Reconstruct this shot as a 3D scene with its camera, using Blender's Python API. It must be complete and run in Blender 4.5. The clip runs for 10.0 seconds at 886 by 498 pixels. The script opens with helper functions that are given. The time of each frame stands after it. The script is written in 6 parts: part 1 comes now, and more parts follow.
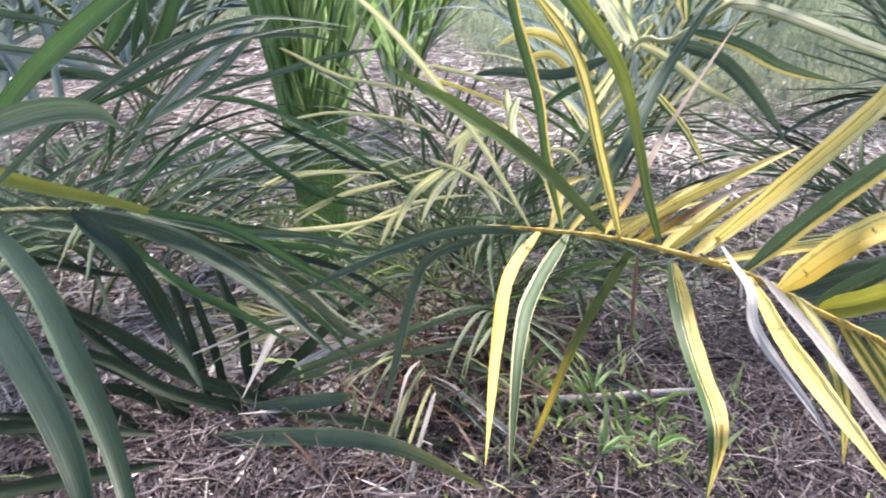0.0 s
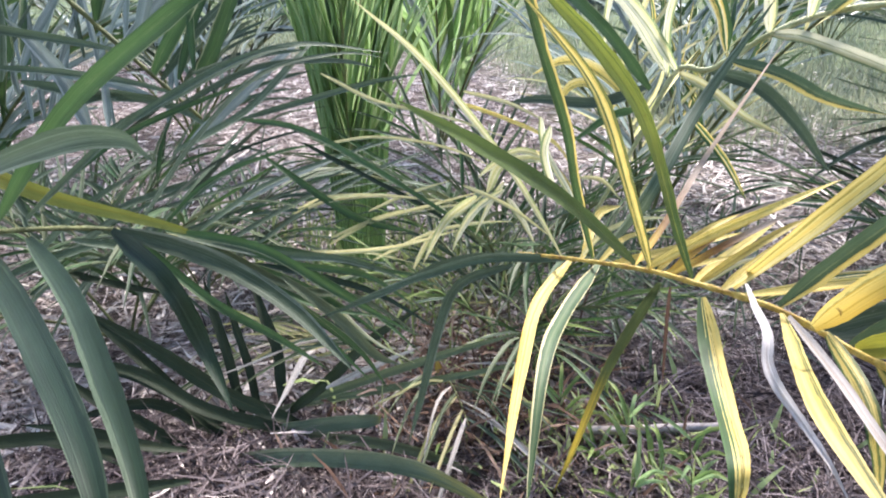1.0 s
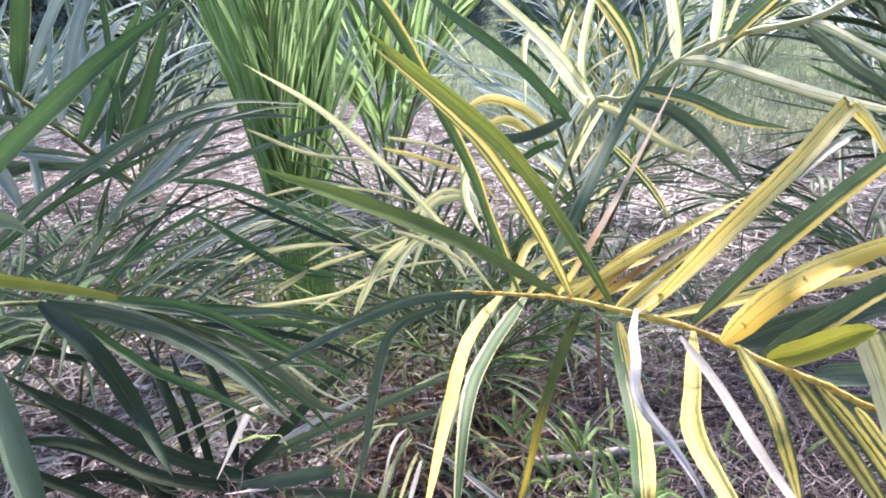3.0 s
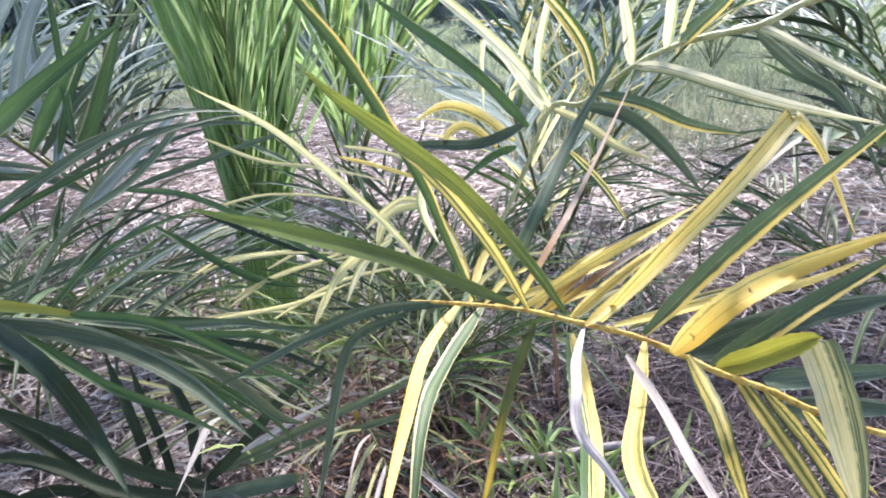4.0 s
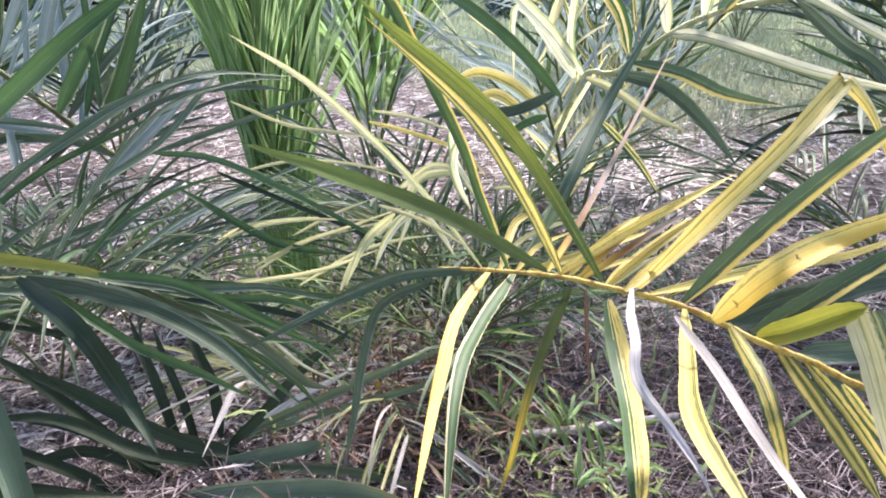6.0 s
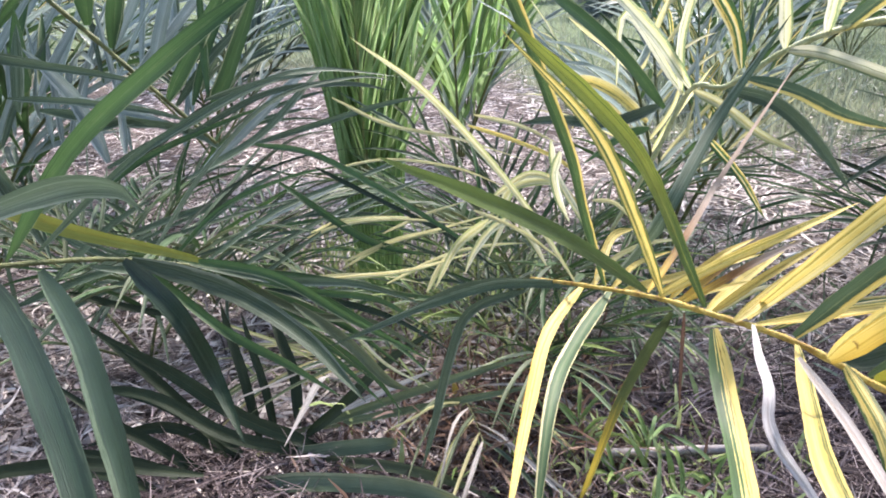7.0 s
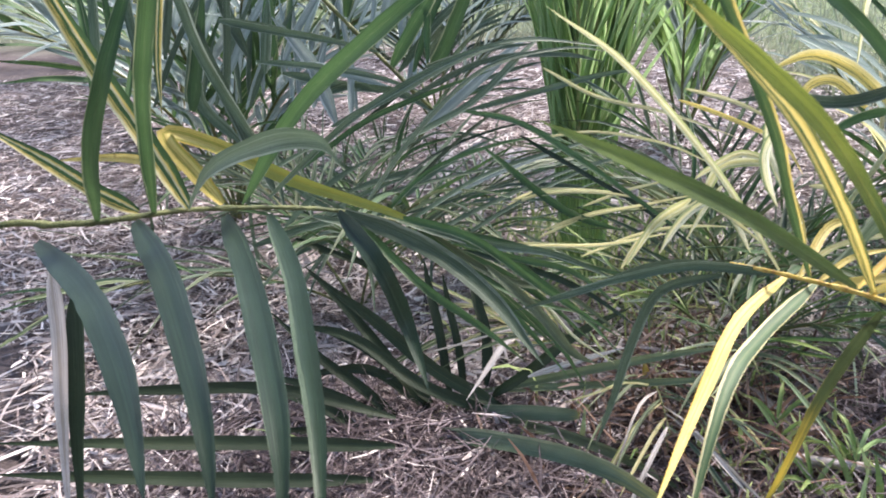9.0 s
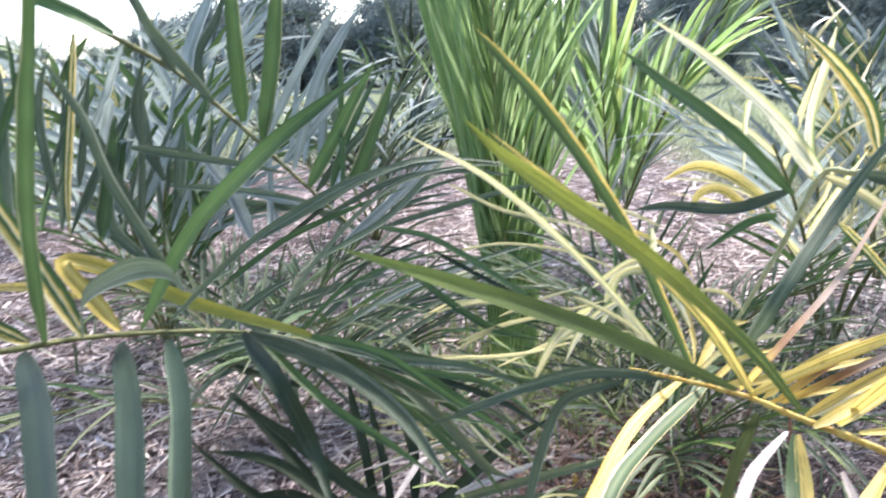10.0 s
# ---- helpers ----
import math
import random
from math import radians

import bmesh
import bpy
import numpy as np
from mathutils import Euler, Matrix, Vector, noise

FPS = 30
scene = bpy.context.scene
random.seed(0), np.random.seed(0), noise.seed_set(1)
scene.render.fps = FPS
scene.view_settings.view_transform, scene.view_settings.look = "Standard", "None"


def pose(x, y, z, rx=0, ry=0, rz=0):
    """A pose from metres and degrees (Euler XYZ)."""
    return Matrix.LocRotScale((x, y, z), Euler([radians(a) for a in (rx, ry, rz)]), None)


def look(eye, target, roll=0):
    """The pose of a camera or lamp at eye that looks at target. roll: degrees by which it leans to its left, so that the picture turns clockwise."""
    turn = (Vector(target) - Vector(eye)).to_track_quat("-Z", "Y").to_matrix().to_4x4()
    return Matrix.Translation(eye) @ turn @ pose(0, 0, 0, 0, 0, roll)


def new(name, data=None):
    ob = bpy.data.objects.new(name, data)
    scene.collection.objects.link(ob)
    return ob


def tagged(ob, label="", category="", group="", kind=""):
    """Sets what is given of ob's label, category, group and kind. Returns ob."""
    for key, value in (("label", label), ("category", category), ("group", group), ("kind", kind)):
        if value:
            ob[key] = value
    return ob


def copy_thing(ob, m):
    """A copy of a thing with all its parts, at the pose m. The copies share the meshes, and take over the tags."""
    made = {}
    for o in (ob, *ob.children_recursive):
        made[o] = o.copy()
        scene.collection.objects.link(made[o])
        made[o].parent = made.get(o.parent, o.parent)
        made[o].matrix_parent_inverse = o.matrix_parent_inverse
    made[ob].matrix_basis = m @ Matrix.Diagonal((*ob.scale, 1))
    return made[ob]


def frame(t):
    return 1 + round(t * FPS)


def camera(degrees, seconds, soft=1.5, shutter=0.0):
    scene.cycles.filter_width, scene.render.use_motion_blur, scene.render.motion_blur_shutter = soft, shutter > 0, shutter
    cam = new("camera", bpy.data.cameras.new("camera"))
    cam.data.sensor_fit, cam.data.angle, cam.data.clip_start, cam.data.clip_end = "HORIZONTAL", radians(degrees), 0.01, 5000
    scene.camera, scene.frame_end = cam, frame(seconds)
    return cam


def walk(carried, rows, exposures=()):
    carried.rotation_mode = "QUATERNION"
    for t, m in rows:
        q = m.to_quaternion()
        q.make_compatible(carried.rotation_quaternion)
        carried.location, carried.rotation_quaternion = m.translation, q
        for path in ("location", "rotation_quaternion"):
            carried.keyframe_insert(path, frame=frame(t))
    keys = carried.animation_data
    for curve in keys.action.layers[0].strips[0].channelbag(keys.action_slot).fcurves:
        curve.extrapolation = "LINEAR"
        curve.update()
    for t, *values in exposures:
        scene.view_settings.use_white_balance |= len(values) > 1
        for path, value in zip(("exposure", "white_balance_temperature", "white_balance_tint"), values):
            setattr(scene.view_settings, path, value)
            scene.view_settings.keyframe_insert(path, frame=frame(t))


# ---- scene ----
cam = camera(61.0, 10.0, soft=1.85, shutter=0.5)
# seconds, eye in metres, turn in degrees
ROWS = [
    (0.0, 0.0000, 0.0000, 1.1000, 66.60, 0.32, -0.14),
    (0.5, 0.0168, 0.0075, 1.0958, 66.04, 0.16, 3.31),
    (1.0, 0.0178, 0.0018, 1.1060, 68.31, 0.34, 3.34),
    (1.5, 0.0425, -0.0203, 1.1052, 70.16, 1.71, 3.40),
    (2.0, 0.0654, -0.0084, 1.1226, 70.57, 2.32, 2.07),
    (2.2, 0.0610, -0.0137, 1.1191, 71.03, 2.55, 0.28),
    (3.3, 0.0820, -0.0075, 1.1160, 71.07, 3.95, -0.97),
    (3.5, 0.0895, -0.0133, 1.1180, 71.37, 3.73, -1.41),
    (4.0, 0.0868, -0.0043, 1.1376, 70.47, 3.87, -3.54),
    (4.5, 0.0875, -0.0054, 1.1200, 70.66, 4.28, -4.84),
    (5.0, 0.0790, 0.0024, 1.1180, 70.28, 4.50, -3.09),
    (6.3, 0.0617, 0.0066, 1.1157, 68.80, 3.14, -2.04),
    (6.5, 0.0599, 0.0115, 1.1180, 69.01, 3.78, -1.23),
    (7.0, 0.0360, 0.0204, 1.1245, 69.15, 1.62, 4.73),
    (7.5, 0.0532, 0.0262, 1.1172, 69.05, 1.90, 3.79),
    (8.0, 0.0421, 0.0224, 1.1171, 69.20, 2.47, 8.21),
    (8.5, 0.0192, 0.0210, 1.1233, 67.94, 1.51, 15.65),
    (9.0, 0.0695, 0.0031, 1.1243, 67.76, 2.92, 21.41),
    (9.5, 0.1073, 0.0028, 1.1408, 72.16, 3.45, 20.03),
    (10.0, 0.1453, 0.0244, 1.1296, 75.92, 3.90, 17.31),
]
walk(cam, [(t, pose(x, y, z, rx, ry, rz)) for t, x, y, z, rx, ry, rz in ROWS],
     [(0.0, 1.95, 6820, 14.6), (1.0, 1.97, 6780, 14.6), (2.0, 2.06, 6700, 16.0), (3.3, 2.15, 6680, 17.4), (5.0, 2.12, 6680, 18.0), (6.5, 2.03, 6840, 17.2), (7.0, 1.96, 6880, 16.0), (8.5, 1.92, 6880, 16.6), (9.0, 1.94, 6880, 16.8), (9.5, 2.1, 6820, 17.8), (10.0, 2.2, 6800, 18.4)])

# ---- world and sun ----
world = bpy.data.worlds.new("overcast_sky")
scene.world = world
world.use_nodes = True
wn = world.node_tree.nodes
sky = wn.new("ShaderNodeTexSky")
sky.sky_type = "NISHITA"
sky.sun_disc = False
sky.sun_elevation = radians(46)
sky.sun_rotation = radians(29)
sky.air_density, sky.dust_density, sky.ozone_density = 1.0, 1.0, 1.5
wn["Background"].inputs["Strength"].default_value = 0.14
world.node_tree.links.new(sky.outputs["Color"], wn["Background"].inputs["Color"])
sun_data = bpy.data.lights.new("sun", "SUN")
sun_data.energy, sun_data.angle, sun_data.color = 3.0, radians(11), (1.0, 0.97, 0.93)
sun = new("sun", sun_data)
sun.matrix_world = look((2.4, 6.0, 5.2), (0, 1.6, 0))


# ---- materials ----
def material(name):
    m = bpy.data.materials.new(name)
    m.use_nodes = True
    m.node_tree.nodes.clear()
    return m, m.node_tree.nodes, m.node_tree.links


def node(nodes, kind, **values):
    n = nodes.new(kind)
    for key, value in values.items():
        n.inputs[key].default_value = value
    return n


def math_node(nodes, links, op, a, b=None):
    n = nodes.new("ShaderNodeMath")
    n.operation = op
    for i, v in enumerate((a, b)):
        if v is None:
            continue
        if isinstance(v, (int, float)):
            n.inputs[i].default_value = v
        else:
            links.new(v, n.inputs[i])
    return n.outputs[0]


def ramp(nodes, links, fac, stops):
    n = nodes.new("ShaderNodeValToRGB")
    while len(n.color_ramp.elements) < len(stops):
        n.color_ramp.elements.new(0.5)
    for e, (at, c) in zip(n.color_ramp.elements, stops):
        e.position, e.color = at, (*c, 1)
    links.new(fac, n.inputs[0])
    return n.outputs[0]


def mix(nodes, links, fac, a, b, blend="MIX"):
    n = nodes.new("ShaderNodeMix")
    n.data_type, n.blend_type = "RGBA", blend
    for i, v in ((0, fac), (6, a), (7, b)):
        if isinstance(v, (int, float)):
            n.inputs[i].default_value = v
        elif isinstance(v, tuple):
            n.inputs[i].default_value = (*v, 1)
        else:
            links.new(v, n.inputs[i])
    return n.outputs[2]


def noise_node(nodes, links, vector, scale, detail=3.0, rough=0.55):
    n = node(nodes, "ShaderNodeTexNoise", Scale=scale, Detail=detail, Roughness=rough)
    links.new(vector, n.inputs["Vector"])
    return n.outputs["Fac"]


def leaf_material(name, across, along=(), translucent=0.35, rough=0.5, grain=0.25, spots=0.0, sheen=0.25, shifts=0.22, sway=0.6, lines=None):
    """A blade: colours in bands across it (0 edge, 0.5 midrib, 1 edge), and bands along it laid over the first."""
    m, nodes, links = material(name)
    uv = nodes.new("ShaderNodeUVMap")
    uv.uv_map = "blade"
    sep = nodes.new("ShaderNodeSeparateXYZ")
    links.new(uv.outputs[0], sep.inputs[0])
    u, v = sep.outputs[0], sep.outputs[1]
    info = nodes.new("ShaderNodeObjectInfo")
    rand = info.outputs["Random"]
    # long streaks: noise stretched along the blade, different on each blade
    comb = nodes.new("ShaderNodeCombineXYZ")
    links.new(math_node(nodes, links, "MULTIPLY", u, 2.0), comb.inputs[0])
    links.new(math_node(nodes, links, "MULTIPLY", v, 9.0), comb.inputs[1])
    links.new(math_node(nodes, links, "MULTIPLY", rand, 40.0), comb.inputs[2])
    streak = noise_node(nodes, links, comb.outputs[0], 1.0, 2.0)
    fine = nodes.new("ShaderNodeCombineXYZ")
    links.new(math_node(nodes, links, "MULTIPLY", u, 3.0), fine.inputs[0])
    links.new(math_node(nodes, links, "MULTIPLY", v, 46.0), fine.inputs[1])
    links.new(math_node(nodes, links, "MULTIPLY", rand, 17.0), fine.inputs[2])
    veins = noise_node(nodes, links, fine.outputs[0], 1.0, 2.0)
    rag = nodes.new("ShaderNodeCombineXYZ")
    links.new(math_node(nodes, links, "MULTIPLY", u, 22.0), rag.inputs[0])
    links.new(math_node(nodes, links, "MULTIPLY", v, 14.0), rag.inputs[1])
    links.new(math_node(nodes, links, "MULTIPLY", rand, 31.0), rag.inputs[2])
    ragged = noise_node(nodes, links, rag.outputs[0], 1.0, 3.0, 0.65)
    wob = math_node(nodes, links, "ADD", math_node(nodes, links, "MULTIPLY", math_node(nodes, links, "SUBTRACT", streak, 0.5), sway),
                    math_node(nodes, links, "MULTIPLY", math_node(nodes, links, "SUBTRACT", ragged, 0.5), 0.22))
    shift = math_node(nodes, links, "MULTIPLY", math_node(nodes, links, "SUBTRACT", rand, 0.5), shifts)
    band = math_node(nodes, links, "ADD", math_node(nodes, links, "ADD", v, wob), shift)
    colour = ramp(nodes, links, band, across)
    for at, c in along:
        wear = math_node(nodes, links, "ADD", u, math_node(nodes, links, "MULTIPLY", math_node(nodes, links, "SUBTRACT", streak, 0.5), 0.3))
        fac = ramp(nodes, links, wear, [(max(at - 0.12, 0), (0, 0, 0)), (min(at + 0.1, 1), (1, 1, 1))])
        colour = mix(nodes, links, fac, colour, c)
    if lines:
        # a few long, narrow stripes of another colour, each blade its own
        rib = nodes.new("ShaderNodeCombineXYZ")
        links.new(math_node(nodes, links, "MULTIPLY", u, 0.9), rib.inputs[0])
        links.new(math_node(nodes, links, "MULTIPLY", v, 15.0), rib.inputs[1])
        links.new(math_node(nodes, links, "MULTIPLY", rand, 57.0), rib.inputs[2])
        ribs = noise_node(nodes, links, rib.outputs[0], 1.0, 1.0)
        colour = mix(nodes, links, ramp(nodes, links, ribs, [(0.54, (0, 0, 0)), (0.62, (0.85, 0.85, 0.85))]), colour, lines)
    # fine veins, and blotches of another size
    dark = ramp(nodes, links, veins, [(0.25, (1 - grain * 1.6,) * 3), (0.7, (1.0, 1.0, 1.0))])
    colour = mix(nodes, links, 1.0, colour, dark, "MULTIPLY")
    geo = nodes.new("ShaderNodeNewGeometry")
    blot = noise_node(nodes, links, geo.outputs["Position"], 14.0, 4.0)
    colour = mix(nodes, links, 1.0, colour, ramp(nodes, links, blot, [(0.3, (0.78, 0.8, 0.78)), (0.7, (1.0, 1.0, 1.0))]), "MULTIPLY")
    hue = node(nodes, "ShaderNodeHueSaturation")
    links.new(math_node(nodes, links, "ADD", math_node(nodes, links, "MULTIPLY", rand, 0.45), 0.78), hue.inputs["Value"])
    links.new(colour, hue.inputs["Color"])
    colour = hue.outputs[0]
    if spots:
        sp = noise_node(nodes, links, geo.outputs["Position"], 70.0, 3.0)
        colour = mix(nodes, links, math_node(nodes, links, "MULTIPLY", ramp(nodes, links, sp, [(0.66, (0, 0, 0)), (0.72, (1, 1, 1))]), spots), colour, (0.10, 0.05, 0.02))
    shader = node(nodes, "ShaderNodeBsdfPrincipled", Roughness=rough)
    shader.inputs["Specular IOR Level"].default_value = sheen
    links.new(colour, shader.inputs["Base Color"])
    bump = node(nodes, "ShaderNodeBump", Strength=0.25, Distance=0.002)
    links.new(veins, bump.inputs["Height"])
    links.new(bump.outputs[0], shader.inputs["Normal"])
    thru = nodes.new("ShaderNodeBsdfTranslucent")
    links.new(colour, thru.inputs["Color"])
    both = node(nodes, "ShaderNodeMixShader", Fac=translucent)
    links.new(shader.outputs[0], both.inputs[1])
    links.new(thru.outputs[0], both.inputs[2])
    out = nodes.new("ShaderNodeOutputMaterial")
    links.new(both.outputs[0], out.inputs[0])
    return m


GREEN, DEEP = (0.078, 0.155, 0.056), (0.046, 0.098, 0.040)
PALE = (0.87, 0.71, 0.25)
YELLOW, GOLD, CREAM, LIME = (0.84, 0.625, 0.17), (0.74, 0.47, 0.08), (0.82, 0.75, 0.47), (0.38, 0.46, 0.12)
KINDS = {
    "G": leaf_material("green_blade", [(0.0, (0.26, 0.30, 0.17)), (0.05, DEEP), (0.25, GREEN), (0.48, GREEN), (0.5, (0.135, 0.205, 0.09)), (0.53, GREEN), (0.95, DEEP), (1.0, (0.26, 0.30, 0.17))], rough=0.5, sheen=0.25, translucent=0.24),
    "O": leaf_material("olive_blade", [(0.0, (0.22, 0.25, 0.14)), (0.08, (0.12, 0.155, 0.085)), (0.48, (0.15, 0.185, 0.10)), (0.5, (0.20, 0.23, 0.13)), (0.53, (0.13, 0.165, 0.09)), (0.93, (0.11, 0.145, 0.08)), (1.0, (0.24, 0.27, 0.15))], translucent=0.2, rough=0.55, grain=0.3),
    "OB": leaf_material("pale_olive_blade", [(0.0, (0.30, 0.32, 0.20)), (0.07, (0.12, 0.165, 0.10)), (0.3, (0.17, 0.215, 0.135)), (0.48, (0.16, 0.21, 0.13)), (0.5, (0.26, 0.30, 0.19)), (0.53, (0.14, 0.19, 0.115)), (0.93, (0.12, 0.165, 0.10)), (1.0, (0.32, 0.34, 0.20))], along=((0.8, (0.36, 0.34, 0.11)),), translucent=0.2, rough=0.5, grain=0.3, spots=0.4),
    "K": leaf_material("mid_green_blade", [(0.0, (0.34, 0.40, 0.16)), (0.06, (0.16, 0.27, 0.09)), (0.3, (0.20, 0.31, 0.10)), (0.5, (0.25, 0.36, 0.13)), (0.54, (0.18, 0.29, 0.09)), (0.94, (0.14, 0.24, 0.08)), (1.0, (0.30, 0.36, 0.15))], along=((0.55, (0.36, 0.46, 0.15)),), translucent=0.5),
    "S": leaf_material("spring_green_blade", [(0.0, (0.545, 0.647, 0.375)), (0.08, (0.310, 0.470, 0.213)), (0.3, (0.375, 0.549, 0.263)), (0.46, (0.385, 0.559, 0.273)), (0.5, (0.563, 0.666, 0.391)), (0.54, (0.366, 0.529, 0.247)), (0.9, (0.300, 0.451, 0.196)), (1.0, (0.563, 0.647, 0.391))], translucent=0.62, sway=0.2, shifts=0.1, rough=0.4, grain=0.2),
    "E": leaf_material("fresh_green_blade", [(0.0, (0.451, 0.573, 0.258)), (0.08, (0.202, 0.346, 0.123)), (0.3, (0.261, 0.431, 0.153)), (0.47, (0.273, 0.443, 0.162)), (0.5, (0.451, 0.573, 0.258)), (0.53, (0.249, 0.406, 0.143)), (0.92, (0.190, 0.323, 0.115)), (1.0, (0.475, 0.586, 0.276))], translucent=0.55, sway=0.2, shifts=0.1, rough=0.42),
    "BL": leaf_material("bleached_blade", [(0.0, (0.46, 0.41, 0.38)), (0.3, (0.66, 0.62, 0.59)), (0.5, (0.42, 0.37, 0.34)), (0.6, (0.66, 0.61, 0.58)), (1.0, (0.50, 0.45, 0.42))], translucent=0.3, rough=0.8, grain=0.35, sheen=0.05),
    "WP": leaf_material("papery_blade", [(0.0, (0.66, 0.60, 0.62)), (0.25, (0.84, 0.80, 0.82)), (0.45, (0.86, 0.82, 0.84)), (0.52, (0.60, 0.53, 0.54)), (0.6, (0.83, 0.79, 0.81)), (1.0, (0.68, 0.62, 0.64))], translucent=0.35, rough=0.8, grain=0.25, sheen=0.05, lines=(0.70, 0.64, 0.66)),
    # green blade with deep shade painted into its colour
    "D": leaf_material("shaded_green_blade", [(0.0, (0.030, 0.042, 0.022)), (0.1, (0.022, 0.036, 0.017)), (0.45, (0.028, 0.046, 0.022)), (0.5, (0.054, 0.065, 0.030)), (0.55, (0.026, 0.042, 0.020)), (1.0, (0.030, 0.042, 0.020))], translucent=0.12, rough=0.55, sheen=0.22),
    "W": leaf_material("cream_blade", [(0.0, (0.82, 0.80, 0.60)), (0.28, (0.87, 0.84, 0.63)), (0.33, (0.30, 0.36, 0.19)), (0.37, (0.34, 0.40, 0.21)), (0.40, (0.86, 0.83, 0.60)), (0.6, (0.84, 0.79, 0.48)), (0.74, (0.82, 0.74, 0.36)), (0.82, (0.24, 0.32, 0.14)), (1.0, (0.16, 0.24, 0.11))], grain=0.16, translucent=0.5, sway=0.2, shifts=0.14, lines=(0.60, 0.60, 0.36)),
    "H": leaf_material("dull_green_blade", [(0.0, (0.071, 0.104, 0.061)), (0.06, (0.022, 0.044, 0.025)), (0.48, (0.028, 0.053, 0.031)), (0.5, (0.045, 0.073, 0.043)), (0.52, (0.025, 0.046, 0.026)), (0.94, (0.022, 0.042, 0.025)), (1.0, (0.080, 0.113, 0.071))], translucent=0.12, rough=0.45, sheen=0.22, grain=0.35, lines=(0.037, 0.065, 0.040)),
    # grey-green made paler and bluer: the hazy veil is painted into the blade
    "B": leaf_material("hazy_grey_green_blade", [(0.0, (0.54, 0.60, 0.58)), (0.07, (0.21, 0.28, 0.25)), (0.3, (0.29, 0.36, 0.35)), (0.47, (0.31, 0.38, 0.37)), (0.5, (0.44, 0.50, 0.47)), (0.54, (0.29, 0.36, 0.35)), (0.93, (0.19, 0.26, 0.23)), (1.0, (0.54, 0.60, 0.58))], rough=0.4, sheen=0.45, translucent=0.4),
    "Y": leaf_material("yellow_blade", [(0.0, YELLOW), (0.14, PALE), (0.24, YELLOW), (0.44, PALE), (0.5, (0.50, 0.36, 0.07)), (0.54, YELLOW), (0.66, PALE), (0.82, YELLOW), (0.92, PALE), (1.0, GOLD)], spots=0.5, grain=0.2, translucent=0.3, sway=0.25, lines=(0.36, 0.31, 0.06)),
    "YL": leaf_material("lined_yellow_blade", [(0.0, YELLOW), (0.12, PALE), (0.24, YELLOW), (0.27, (0.16, 0.17, 0.045)), (0.33, (0.20, 0.20, 0.05)), (0.36, PALE), (0.56, YELLOW), (0.62, PALE), (0.66, (0.22, 0.21, 0.05)), (0.69, PALE), (1.0, CREAM)], grain=0.2, translucent=0.3, sway=0.12, shifts=0.05, lines=(0.64, 0.50, 0.12)),
    "YB": leaf_material("golden_blade", [(0.0, YELLOW), (0.16, PALE), (0.22, (0.30, 0.25, 0.06)), (0.25, PALE), (0.36, YELLOW), (0.7, (0.80, 0.55, 0.12)), (1.0, GOLD)], grain=0.16, translucent=0.3, sway=0.1, shifts=0.03, spots=0.9, lines=(0.62, 0.40, 0.06)),
    "YM": leaf_material("yellow_blade_lime_end", [(0.0, (0.70, 0.55, 0.16)), (0.2, YELLOW), (0.32, (0.45, 0.40, 0.09)), (0.38, YELLOW), (0.7, PALE), (0.8, (0.4, 0.4, 0.1)), (1.0, GOLD)], along=((0.52, (0.36, 0.38, 0.08)),), grain=0.25, sway=0.2, shifts=0.05, translucent=0.25, lines=(0.34, 0.33, 0.06)),
    "YT": leaf_material("green_blade_yellow_tip", [(0.0, (0.22, 0.27, 0.08)), (0.1, GREEN), (0.45, (0.12, 0.19, 0.06)), (0.5, (0.40, 0.42, 0.12)), (0.56, GREEN), (0.9, DEEP), (1.0, (0.3, 0.33, 0.1))], along=((0.36, (0.37, 0.43, 0.08)),), grain=0.35, sway=0.15, shifts=0.05, spots=0.6, translucent=0.3, lines=(0.10, 0.18, 0.04)),
    "EG": leaf_material("yellow_edged_green_blade", [(0.0, (0.22, 0.26, 0.12)), (0.06, DEEP), (0.43, GREEN), (0.47, (0.20, 0.25, 0.10)), (0.5, GREEN), (0.80, (0.10, 0.16, 0.055)), (0.85, YELLOW), (0.93, PALE), (1.0, YELLOW)], sway=0.1, shifts=0.04, rough=0.5, grain=0.25, translucent=0.3),
    "KT": leaf_material("green_blade_lime_tip", [(0.0, (0.22, 0.27, 0.10)), (0.07, (0.10, 0.16, 0.055)), (0.3, (0.13, 0.195, 0.07)), (0.48, (0.14, 0.20, 0.07)), (0.5, (0.24, 0.29, 0.11)), (0.54, (0.12, 0.18, 0.06)), (0.93, (0.09, 0.15, 0.05)), (1.0, (0.22, 0.27, 0.10))], along=((0.6, (0.21, 0.29, 0.07)),), grain=0.35, sway=0.2, shifts=0.05, translucent=0.4, lines=(0.17, 0.24, 0.07)),
    "YE": leaf_material("yellow_blade_green_line", [(0.0, PALE), (0.10, YELLOW), (0.13, (0.13, 0.17, 0.06)), (0.24, (0.15, 0.19, 0.07)), (0.28, YELLOW), (0.6, PALE), (0.8, YELLOW), (1.0, PALE)], grain=0.16, translucent=0.3, sway=0.1, shifts=0.04, lines=(0.62, 0.50, 0.13)),
    "VS": leaf_material("narrow_striped_blade", [(0.0, GREEN), (0.1, (0.16, 0.18, 0.06)), (0.14, PALE), (0.3, YELLOW), (0.36, (0.14, 0.17, 0.06)), (0.46, GREEN), (0.5, PALE), (0.78, YELLOW), (0.84, (0.16, 0.18, 0.06)), (1.0, DEEP)], grain=0.2, sway=0.15, shifts=0.12, lines=(0.30, 0.29, 0.07)),
